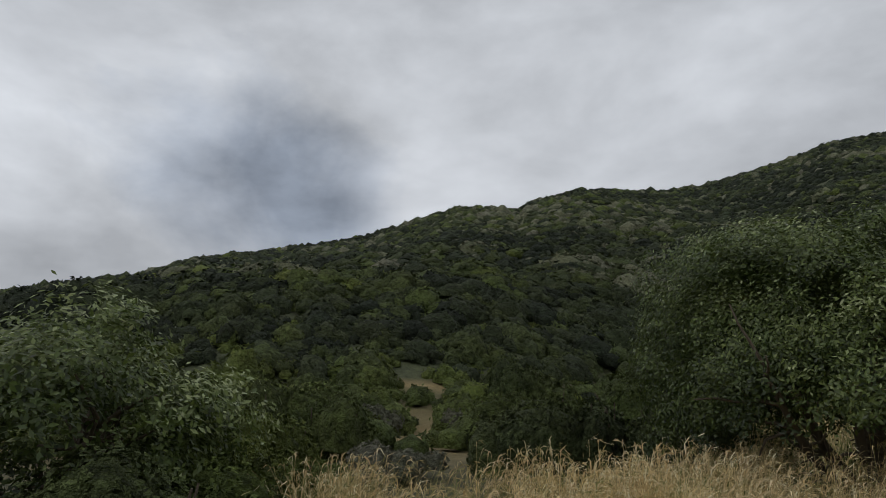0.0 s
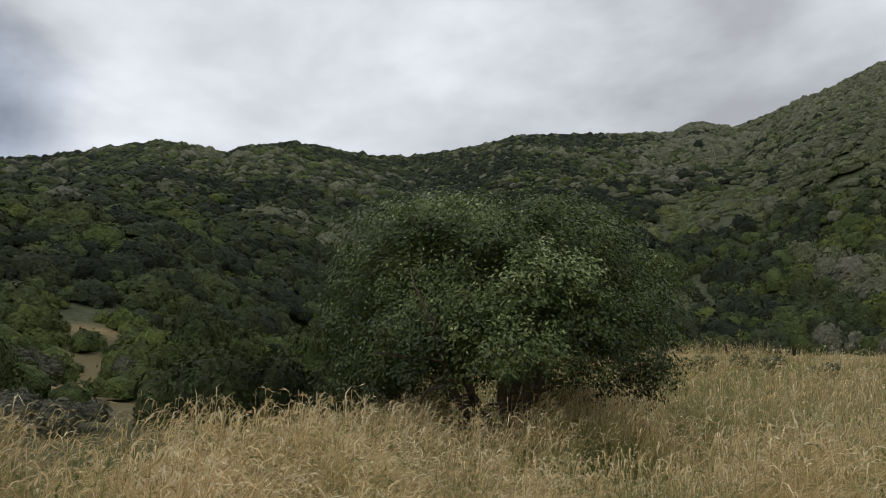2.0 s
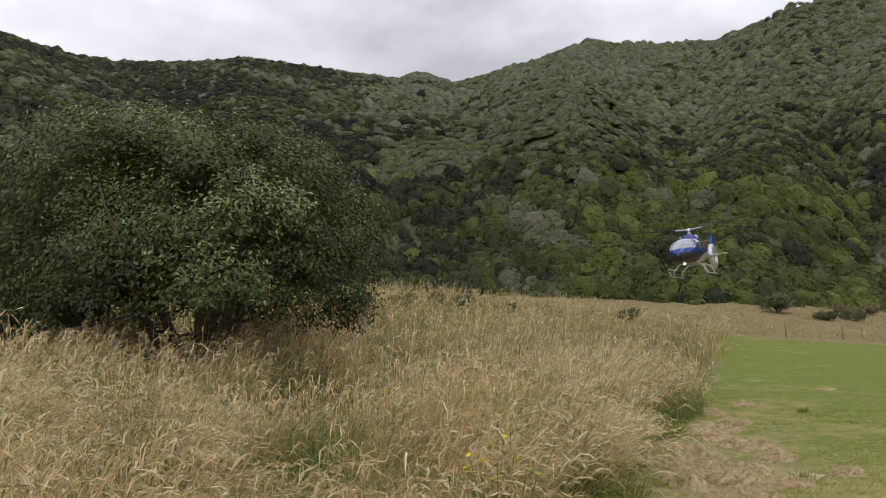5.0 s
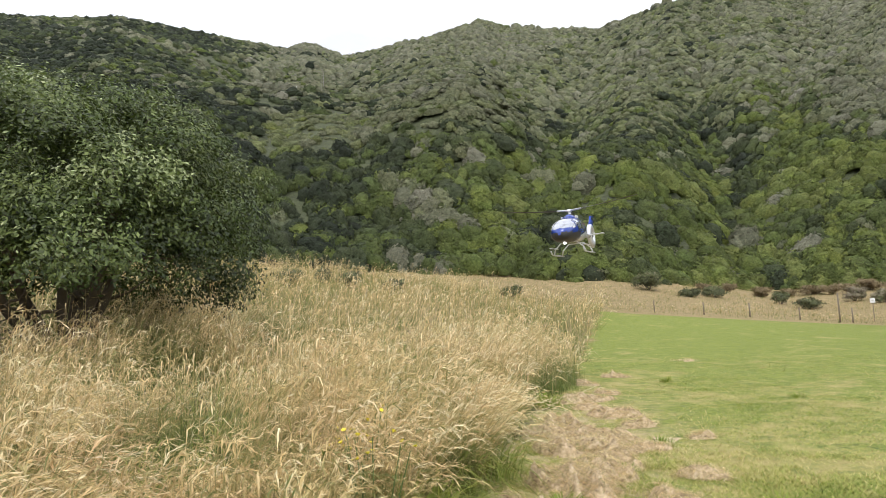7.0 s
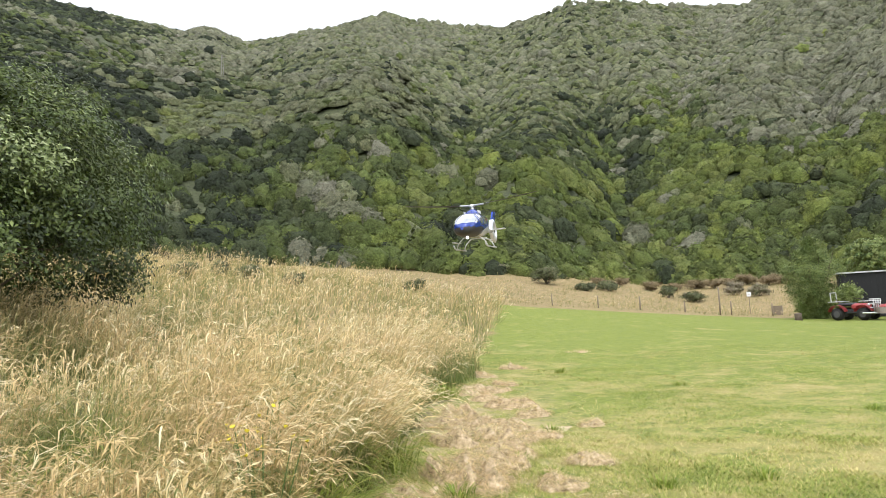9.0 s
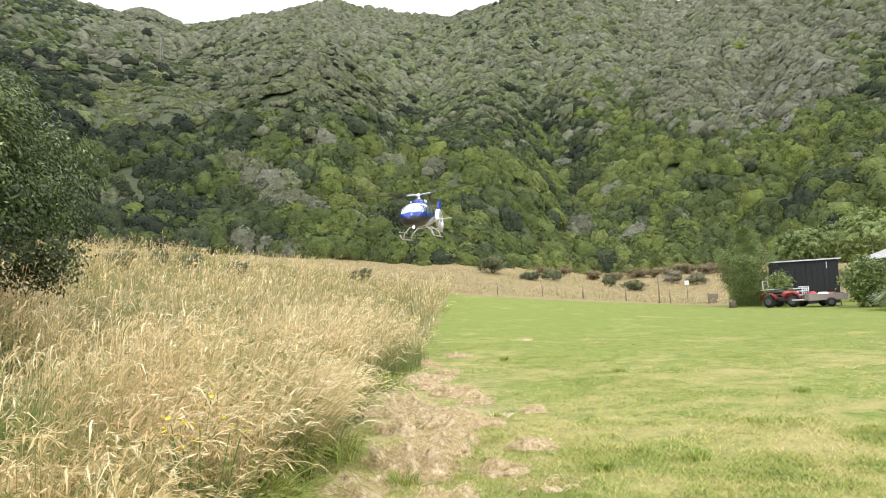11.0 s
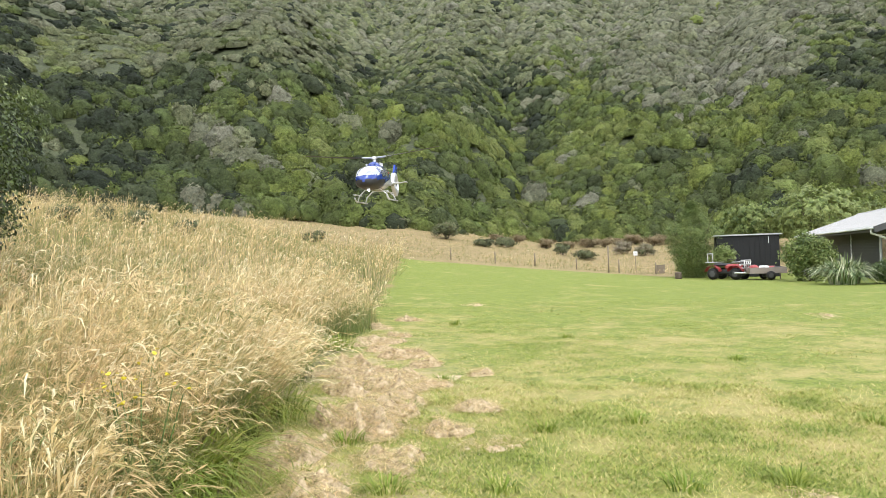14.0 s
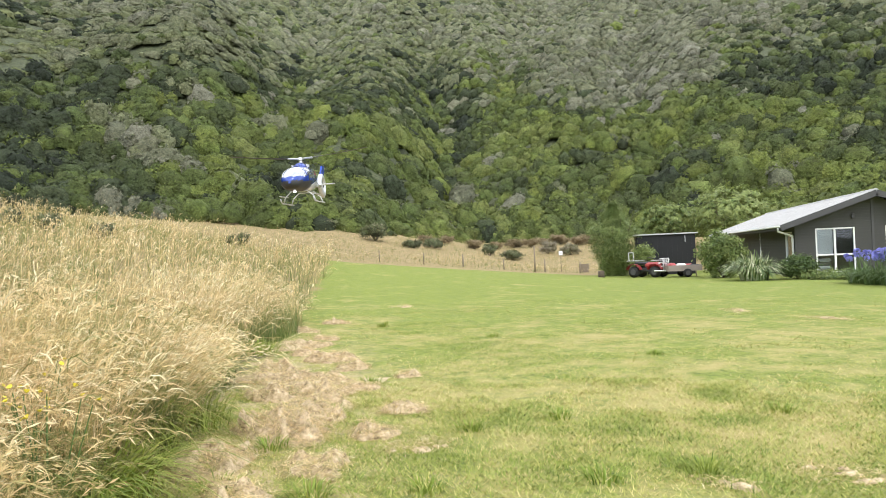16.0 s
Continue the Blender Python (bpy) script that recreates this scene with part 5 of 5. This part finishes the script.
def leafy_shrub(name, at, wide, tall, seed, label, mat, hue, leaf=0.06, clumps=380, per=20, upright=False, category="shrub"):
    """A garden shrub: twigs and a crown of leaves down to the ground."""
    rng = np.random.RandomState(seed)
    ob = thing(name, pose(*at), label, category)
    bm = bmesh.new()
    for _ in range(9):
        a, l = rng.uniform(0, 6.28), rng.uniform(0.55, 0.9)
        pts = branch((0, 0, 0), (math.cos(a) * (0.15 if upright else 0.6), math.sin(a) * (0.15 if upright else 0.6), 1), tall * l, rng, 5, 0.14)
        tube(bm, pts, np.linspace(0.04, 0.01, len(pts)), 5)
    part("stem", bm, MAT_BARK, ob)
    d = rng.normal(size=(clumps, 3))
    d /= np.linalg.norm(d, axis=1)[:, None]
    lump = 0.78 + 0.5 * (fbm(d[:, 0] * 2.1 + seed, d[:, 1] * 2.1 + d[:, 2] * 1.7, 2) - 0.3)
    deep = rng.uniform(0.45, 1.02, clumps) ** 0.6
    q = d * (lump * deep)[:, None] * np.array([wide / 2, wide / 2, tall / 2]) + np.array([0, 0, tall * 0.5])
    if upright:
        q[:, 2] = rng.uniform(0.05, tall, clumps)
        ang, rad = rng.uniform(0, 6.28, clumps), np.sqrt(rng.uniform(0, 1, clumps))
        rad = rad * wide / 2 * (0.42 + 0.58 * np.sin(np.clip(q[:, 2] / tall, 0, 1) ** 1.1 * 2.6)) * np.clip((tall - q[:, 2]) / (0.35 * tall), 0.15, 1)
        q[:, 0], q[:, 1] = rad * np.cos(ang), rad * np.sin(ang)
    q = q[q[:, 2] > 0.05]
    v, f, h = leaf_cloud(q, np.tile([0, 0, 0.6], (len(q), 1)) + (q - [0, 0, tall * 0.4]) * 0.6, per, 0.12, leaf, rng, np.clip(hue + rng.normal(0, 0.1, len(q)), 0, 1))
    mesh_object("foliage", v, f, mat, ob, "", {"hue": h})
    return ob


MAT_GARDEN = leafy("garden_leaves", [(0.0, (0.035, 0.065, 0.02)), (0.5, (0.10, 0.15, 0.038)), (1.0, (0.27, 0.32, 0.10))], 0.5, 0.35, 0.2)
leafy_shrub("upright_shrub", bearing(90.7, 43), 3.1, 4.3, 3, "tall feathery green shrub beside the shed", MAT_GARDEN, 0.72, 0.045, 1500, 34, True)
leafy_shrub("leafy_shrub", bearing(98.6, 36.5), 2.35, 2.25, 5, "rounded green leafy shrub between shed and house", MAT_GARDEN, 0.74, 0.075, 460, 24)
leafy_shrub("background_tree", bearing(99.6, 66), 9.5, 6.0, 12, "broad pale green tree at the hill foot behind the house", MAT_GARDEN, 0.93, 0.15, 620, 24, category="tree")
leafy_shrub("background_tree", bearing(95.1, 70), 7.0, 4.6, 13, "rounded olive-green tree at the hill foot behind the shed", MAT_GARDEN, 0.72, 0.15, 420, 24, category="tree")
leafy_shrub("young_tree", bearing(92.8, 41.2), 1.3, 1.9, 6, "small light green shrub against the black shed", MAT_GARDEN, 0.88, 0.07, 160, 22)
leafy_shrub("low_shrub", bearing(103.6, 33.5), 1.5, 1.0, 7, "low dark green shrub under the house wall", MAT_GARDEN, 0.3, 0.06, 180, 22)
for k, (az, r, wide, tall) in enumerate([(105.0, 33.0, 1.6, 0.28), (106.5, 32.4, 1.7, 0.3), (107.9, 31.8, 1.5, 0.28)]):
    leafy_shrub("border_plant", bearing(az, r), wide, tall, 20 + k, "low grey-green plants in the garden border", MAT_GARDEN, 0.7, 0.05, 120, 18, category="plant")
tussock("flax_bush", bearing(100.7, 33.2), 1100, 0.98, 0.075, MAT_STRAP, 0.66, "flax bush with pale striped arching leaves beside the lawn", 100, "plant", 0.55, 0.72, stand=1.3, hue_spread=0.30)
MAT_LILAC = material("lilac_petals", worn((0.30, 0.30, 0.68), 0.2, 20, 60), 0.6)


def agapanthus(at, seed, flowers):
    rng = np.random.RandomState(seed)
    plant = thing("agapanthus", pose(*at), "clump of strap leaves with violet-blue globe flowers", "flower", "agapanthus clumps")
    n = 190
    lean = rng.uniform(0, 6.28, n)
    rad = np.sqrt(rng.uniform(0, 1, n)) * 0.5
    v, _ = strips(np.stack([np.cos(lean) * rad, np.sin(lean) * rad, np.zeros(n)], -1), np.stack([np.cos(lean), np.sin(lean)], -1), rng.uniform(0.6, 1.0, n), np.full(n, 0.045), np.clip(rng.normal(0.7, 0.25, n), 0.1, 1.3), 4, lean + 1.57, 0.2, 0.3)
    mesh_object("leaves", v.reshape(-1, 3), strip_faces(n, 4), MAT_STRAP, plant, "green strap leaves", {"hue": np.repeat(np.clip(rng.normal(0.38, 0.12, n), 0, 0.7), 10)})
    for _ in range(flowers):
        a, r = rng.uniform(0, 6.28), rng.uniform(0.1, 0.6)
        top = Vector((r * math.cos(a), r * math.sin(a), rng.uniform(0.85, 1.2)))
        part("stalk", tubed([(top.x * 0.4, top.y * 0.4, 0.1), top], 0.012, 5), MAT_STEM, plant)
        bm = bmesh.new()
        for _ in range(34):
            dd = Vector((rng.normal(), rng.normal(), rng.normal() + 0.3)).normalized()
            m = Matrix.Translation(top + dd * 0.075) @ dd.to_track_quat("Z", "Y").to_matrix().to_4x4()
            bmesh.ops.create_cone(bm, cap_ends=False, segments=4, radius1=0.006, radius2=0.026, depth=0.055, matrix=m)
        part("flower_head", bm, MAT_LILAC, plant, "violet-blue globe flower")


for k, (az, r, fl) in enumerate([(107.6, 29.4, 10), (108.5, 28.6, 14), (109.5, 28.0, 16), (110.6, 27.2, 12), (112.0, 26.6, 8)]):
    agapanthus(bearing(az, r), 40 + k, fl)

# ------------------------------------------------------------ fence, sign, stump, mast
for k, (az, r, tall, rad) in enumerate([(84.4, 47.0, 1.75, 0.05), (78.6, 48.5, 0.9, 0.05), (81.9, 49.0, 0.75, 0.045), (85.2, 49.5, 0.9, 0.045), (75.4, 48.0, 0.8, 0.045), (71.8, 47.5, 0.8, 0.04), (88.0, 49.0, 0.8, 0.045), (90.0, 46.4, 0.8, 0.04)]):
    p = bearing(az, r)
    post = tagged(part("fence_post", tubed([(0, 0, -0.2), (0.01, 0, tall * 0.5), (0.015, 0.01, tall)], [rad, rad * 0.95, rad * 0.85], 8), MAT_WOOD, smooth=True),
                  "thin weathered wooden post where lawn meets dry grass", "post", "fence posts")
    post.matrix_world = pose(*p)
sx, sy, sz = bearing(86.5, 52.0)
sign = thing("notice_board", pose(sx, sy, sz), "small weathered pale notice board on a thin post", "sign")
part("post", tubed([(0.03, 0, -0.1), (0.03, 0, 1.5)], 0.025, 6), MAT_WOOD, sign)
part("panel", boxed(-0.012, -0.14, 1.2, 0.0, 0.14, 1.5, bevel=0.004), MAT_BLIND, sign, "weathered pale panel with a grey mark")
part("mark", boxed(-0.017, -0.07, 1.3, -0.0125, 0.06, 1.37, bevel=0.001), MAT_METAL, sign)
stx = bearing(89.6, 40.0)
stump = thing("tree_stump", pose(*stx), "short brown cut stump at the lawn's edge", "stump")
part("block", tubed([(0, 0, -0.1), (0.02, 0, 0.15), (0, 0.01, 0.34)], [0.2, 0.17, 0.18], 10), MAT_BARK, stump, smooth=True)
bin_at = bearing(88.3, 50)
crate = thing("compost_bin", pose(*bin_at), "small brown crate standing in the dry grass", "crate")
for y in (-0.3, 0.3):
    part("side_panel", boxed(-0.3, y - 0.02, 0, 0.3, y + 0.02, 0.6), MAT_WOOD, crate)
part("front_panel", boxed(-0.32, -0.28, 0, -0.3, 0.28, 0.58), MAT_WOOD, crate)
mx, my, mz = bearing(46.0, 160)
mast = thing("radio_mast", pose(mx, my, mz), "thin grey mast on the bush-covered knoll", "mast")
for a in (0.3, 2.4, 4.5):
    part("leg", tubed([(0.42 * math.cos(a), 0.42 * math.sin(a), -1), (0.16 * math.cos(a), 0.16 * math.sin(a), 6.2)], 0.05, 5), MAT_ROOM, mast)
for k in range(7):
    z, w0 = 0.2 + 0.85 * k, 0.40 - 0.032 * k
    ring = [(w0 * math.cos(a), w0 * math.sin(a), z + 0.42 * (i % 2)) for i, a in enumerate((0.3, 2.4, 4.5, 0.3))]
    part("brace", tubed(ring, 0.03, 4), MAT_ROOM, mast)
part("crossbar", tubed([(-0.7, 0.7, 5.6), (0.7, -0.7, 5.6)], 0.04, 5), MAT_ROOM, mast)
marker = tagged(part("marker_post", tubed([(0, 0, -0.5), (0, 0.02, 0.7), (0.02, 0.03, 1.6)], [0.11, 0.10, 0.09], 8), MAT_WHITE, smooth=True), "short white marker post on the bush-covered knoll", "post")
marker.matrix_world = pose(*bearing(43.8, 150))

# ------------------------------------------------------------ helicopter


def livery(n):
    """Silver belly and boom, blue cabin, a red flash between."""
    xyz = n.add("ShaderNodeSeparateXYZ", Vector=n.add("ShaderNodeTexCoord").outputs["Object"])
    x, z = xyz.outputs[0], xyz.outputs[2]
    line = n.math("ADD", z, n.math("ADD", n.math("MULTIPLY", x, 0.26), n.math("MULTIPLY", n.math("MULTIPLY", x, x), 0.015)))
    blue = n.span(line, 1.545, 1.555)
    flash = n.math("MULTIPLY", n.span(line, 1.95, 1.97), n.span(line, 2.24, 2.22))
    flash = n.math("MULTIPLY", flash, n.math("MULTIPLY", n.span(x, -0.35, -0.3), n.span(n.math("ADD", x, z), 2.75, 2.7)))
    boom = n.span(x, -2.3, -2.25)
    # blue nose paint, carried under the belly front to darken it as shade
    blue = n.math("MAXIMUM", blue, n.span(x, 1.0, 1.5))
    c = n.mix(n.math("MULTIPLY", blue, boom), (0.62, 0.63, 0.65), (0.022, 0.055, 0.30))
    return n.mix(flash, c, (0.50, 0.03, 0.05))


MAT_LIVERY = material("blue_and_silver_gloss_paint", livery, 0.22, 0.15, Coat_Weight=0.5, Coat_Roughness=0.08)
MAT_FIN = material("blue_fin_paint", worn((0.022, 0.055, 0.30), 0.1, 3, 20), 0.25, 0.1)
MAT_SILVER = material("silver_paint", worn((0.64, 0.65, 0.67), 0.07, 3, 20), 0.28, 0.35)
MAT_ROTOR = material("dark_rotor_composite", worn((0.06, 0.06, 0.062), 0.2, 3, 20), 0.5)
# canopy made pale and partly metallic to strengthen the sky's reflection
MAT_SCREEN = material("tinted_canopy", worn((0.42, 0.44, 0.48), 0.1, 3, 20), 0.14, 0.7, Specular_IOR_Level=0.9, Coat_Weight=0.8, Coat_Roughness=0.03)

SECTIONS = [(3.52, 1.22, 1.42, 0.10), (3.42, 1.02, 1.62, 0.34), (3.15, 0.90, 1.88, 0.62), (2.7, 0.84, 2.16, 0.83), (2.1, 0.81, 2.40, 0.96), (1.3, 0.81, 2.55, 1.01), (0.4, 0.82, 2.60, 1.02),
            (-0.5, 0.86, 2.58, 0.96), (-1.2, 0.97, 2.44, 0.80), (-1.8, 1.12, 2.16, 0.56), (-2.4, 1.28, 1.94, 0.34), (-3.2, 1.38, 1.84, 0.23), (-4.6, 1.44, 1.78, 0.18), (-5.7, 1.50, 1.76, 0.14)]


def hull(grow=0.0, stations=64, sides=40):
    """Rings of the fuselage along its length."""
    s = np.array(SECTIONS)
    xs = np.concatenate([np.linspace(-5.7, -1.8, 16), np.linspace(-1.7, 3.0, stations - 28), np.linspace(3.06, 3.52, 12)])
    lo, hi, wd = (np.interp(xs, s[::-1, 0], s[::-1, k]) for k in (1, 2, 3))
    ker = np.array([0.25, 0.5, 0.25])
    for _ in range(2):
        lo, hi, wd = (np.concatenate([v[:1], np.convolve(v, ker, "valid"), v[-1:]]) for v in (lo, hi, wd))
    a = np.linspace(0, 2 * math.pi, sides, endpoint=False)
    c, sn = np.cos(a), np.sin(a)
    cy, cz = np.sign(c) * np.abs(c) ** 0.80, np.sign(sn) * np.abs(sn) ** 0.80
    mid, tall = (lo + hi) / 2, (hi - lo) / 2
    return np.stack([np.repeat(xs[:, None], sides, 1), cy[None] * (wd + grow)[:, None], mid[:, None] + cz[None] * (tall + grow)[:, None]], -1)


heading = math.degrees(math.atan2(-0.391, -0.921)) - 13
hx, hy, hz = bearing(66.0, 51.0, 5.75)
heli = thing("helicopter", pose(hx, hy, hz, 3, 2, heading), "blue and silver helicopter hovering low in front of the bush", "helicopter")
rings3 = hull()
ns, nk = rings3.shape[:2]
fi = np.arange(ns * nk).reshape(ns, nk)
fq = np.stack([fi[:-1], np.roll(fi, -1, 1)[:-1], np.roll(fi, -1, 1)[1:], fi[1:]], -1).reshape(-1, 4)
mesh_object("fuselage", rings3.reshape(-1, 3), fq[:, ::-1], MAT_LIVERY, heli, smooth=True)
mesh_object("nose_cap", rings3[-1], [list(range(nk))], MAT_LIVERY, heli)
skin = hull(0.012).reshape(-1, 3)
mid = skin[fq].mean(1)


def pane_on(name, test, mat, label):
    keep = np.array([test(*p) for p in mid])
    mesh_object(name, skin, fq[keep][:, ::-1], mat, heli, label, smooth=True)


pane_on("windscreen", lambda x, y, z: x > 2.0 and z > 1.66 + 0.06 * (3.5 - x) and abs(y) > 0.045 and not (2.16 < x < 2.3 and abs(y) > 0.6), MAT_SCREEN, "large curved tinted windscreen")
# dark chin pane, widened over the nose's underside to paint its shade
pane_on("chin_window_shade", lambda x, y, z: 1.4 < x and z < 1.40, MAT_DARK, "dark chin window with painted shade under the nose")
for sgn, nm in ((1, "side_window"), (-1, "side_window")):
    pane_on(nm, lambda x, y, z: 1.2 < x < 1.95 and 1.62 < z < 2.32 and y * sgn > 0, MAT_SCREEN, "dark tinted door window")
    pane_on(nm, lambda x, y, z: 0.25 < x < 1.08 and 1.68 < z < 2.32 and y * sgn > 0, MAT_SCREEN, "dark tinted cabin window")
# engine cowling and exhaust
bm = bmesh.new()
prev = None
for x, zt, wd in ((1.35, 2.56, 0.25), (0.9, 2.78, 0.42), (0.3, 2.92, 0.50), (-0.5, 2.92, 0.50), (-1.2, 2.78, 0.44), (-1.75, 2.45, 0.32)):
    ring = [bm.verts.new((x, wd * math.cos(a), 2.1 + (zt - 2.1) * abs(math.sin(a)) ** 0.6)) for a in np.linspace(0, math.pi, 11)]
    if prev:
        for a, b in zip(range(10), range(1, 11)):
            bm.faces.new((prev[a], prev[b], ring[b], ring[a]))
    else:
        bm.faces.new(ring)
    prev = ring
bm.faces.new(prev[::-1])
part("engine_cowling", bm, MAT_FIN, heli, "blue engine cowling", smooth=True)
part("exhaust_pipe", tubed([(-1.5, 0, 2.5), (-2.05, 0, 2.52)], [0.13, 0.15], 12), MAT_METAL, heli)
for sgn in (1, -1):
    bm = bmesh.new()
    for k in range(5):
        box(bm, -0.35 + 0.2 * k, sgn * 0.505, 2.58, -0.22 + 0.2 * k, sgn * 0.52, 2.78)
    part("registration_mark", bm, MAT_WHITE, heli, "row of white bars on the cowling")
# landing lamp under the nose, lit
MAT_LAMP = bpy.data.materials.new("lit_lamp_glass")
MAT_LAMP.use_nodes = True
lamp = Nodes(MAT_LAMP.node_tree)
lamp.add("ShaderNodeOutputMaterial", Surface=lamp.add("ShaderNodeEmission", Color=(1.0, 0.98, 0.94, 1), Strength=3.0).outputs[0])
bm = bmesh.new()
bmesh.ops.create_uvsphere(bm, u_segments=12, v_segments=8, radius=0.1, matrix=Matrix.Translation((2.35, 0, 0.74)) @ Matrix.Diagonal((0.7, 1, 1, 1)))
part("landing_light", bm, MAT_LAMP, heli, "lit round landing light", smooth=True)
# mast, hub and blades
part("rotor_mast", tubed([(0, 0, 2.85), (0, 0, 3.2)], [0.14, 0.09], 10), MAT_METAL, heli)
bm = bmesh.new()
bmesh.ops.create_cone(bm, cap_ends=True, segments=16, radius1=0.22, radius2=0.12, depth=0.18, matrix=Matrix.Translation((0, 0, 3.22)))
part("rotor_hub", bm, MAT_METAL, heli)
for k in range(3):
    blade = new("rotor_blade")
    blade.parent, blade.matrix_local = heli, pose(0, 0, 3.2, 0, 0, 74 + 120 * k)
    bm = bmesh.new()
    prev = None
    for r, ch, th, zz, tw in ((0.95, 0.12, 0.05, 0.02, 8), (1.25, 0.35, 0.045, 0.02, 8), (3.0, 0.35, 0.04, 0.05, 4), (5.0, 0.35, 0.03, 0.14, 0), (5.3, 0.26, 0.02, 0.16, 0)):
        t = math.radians(tw)
        ring = [bm.verts.new((r, ch * u * math.cos(t) - th * v * math.sin(t), zz + ch * u * math.sin(t) + th * v)) for u, v in ((0.3, 0), (0.1, 0.5), (-0.7, 0), (0.1, -0.5))]
        if prev:
            for a in range(4):
                bm.faces.new((prev[a], prev[(a + 1) % 4], ring[(a + 1) % 4], ring[a]))
        else:
            bm.faces.new(ring)
        prev = ring
    bm.faces.new(prev[::-1])
    part("blade_skin", bm, MAT_ROTOR, blade)
    part("blade_root", boxed(0.15, -0.09, -0.05, 1.0, 0.09, 0.06, bevel=0.03), MAT_METAL, blade)
# tail: shrouded fan, fin, stabiliser
def disc_ring(r0, r1, y0, y1, cx, cz, seg=36, squash=1.0):
    bm = bmesh.new()
    rows = []
    for r, y in ((r0, y0), (r1, y0 * 0.6), (r1, y1 * 0.6), (r0, y1)):
        rows.append([bm.verts.new((cx + r * math.cos(2 * math.pi * k / seg) * squash, y, cz + r * math.sin(2 * math.pi * k / seg))) for k in range(seg)])
    for a, b in zip(rows, rows[1:] + rows[:1]):
        for k in range(seg):
            bm.faces.new((a[k], a[(k + 1) % seg], b[(k + 1) % seg], b[k]))
    return bm


part("fan_shroud", disc_ring(0.52, 0.92, -0.2, 0.2, -6.2, 1.72), MAT_SILVER, heli, "silver fan shroud", smooth=True)
fan = new("tail_fan")
fan.parent, fan.matrix_local = heli, pose(-6.2, 0, 1.72)
bm = bmesh.new()
bmesh.ops.create_cone(bm, cap_ends=True, segments=14, radius1=0.13, radius2=0.13, depth=0.3, matrix=Matrix.Rotation(math.pi / 2, 4, "X"))
part("fan_hub", bm, MAT_ROTOR, fan)
for k in range(10):
    part("fan_blade", boxed(-0.05, -0.012, 0.11, 0.05, 0.012, 0.51, Matrix.Rotation(2 * math.pi * k / 10, 4, "Y") @ Matrix.Rotation(0.5, 4, "Z")), MAT_ROTOR, fan)


def slab(outline, thick):
    """A fin from an x-z outline."""
    bm = bmesh.new()
    a = [bm.verts.new((x, -thick, z)) for x, z in outline]
    b = [bm.verts.new((x, thick, z)) for x, z in outline]
    bm.faces.new(a)
    bm.faces.new(b[::-1])
    for k in range(len(outline)):
        bm.faces.new((a[k], b[k], b[(k + 1) % len(outline)], a[(k + 1) % len(outline)]))
    return bm


part("tail_fin", slab([(-5.75, 2.35), (-6.35, 2.62), (-7.0, 2.45), (-7.35, 3.36), (-6.72, 3.34)], 0.07), MAT_FIN, heli, "swept blue tail fin")
part("tail_bumper", slab([(-5.85, 1.0), (-6.3, 0.72), (-6.75, 0.78), (-6.5, 1.02)], 0.06), MAT_SILVER, heli)
part("stabiliser", boxed(-4.95, -1.35, 1.62, -4.4, 1.35, 1.68, bevel=0.02), MAT_SILVER, heli, "silver horizontal stabiliser")
for sgn in (-1, 1):
    part("skid", tubed([(1.95, sgn * 1.15, 0.32), (1.75, sgn * 1.15, 0.12), (1.5, sgn * 1.15, 0.05), (-1.4, sgn * 1.15, 0.05)], 0.05, 8), MAT_SILVER, heli, "white landing skid", smooth=True)
    part("step", boxed(0.1, sgn * 1.08, 0.52, 1.9, sgn * 1.26, 0.57), MAT_SILVER, heli)
for x in (1.25, -0.85):
    part("cross_tube", tubed([(x, -1.15, 0.05), (x, -1.0, 0.45), (x, -0.55, 0.84), (x, 0.55, 0.84), (x, 1.0, 0.45), (x, 1.15, 0.05)], 0.045, 8), MAT_SILVER, heli, smooth=True)
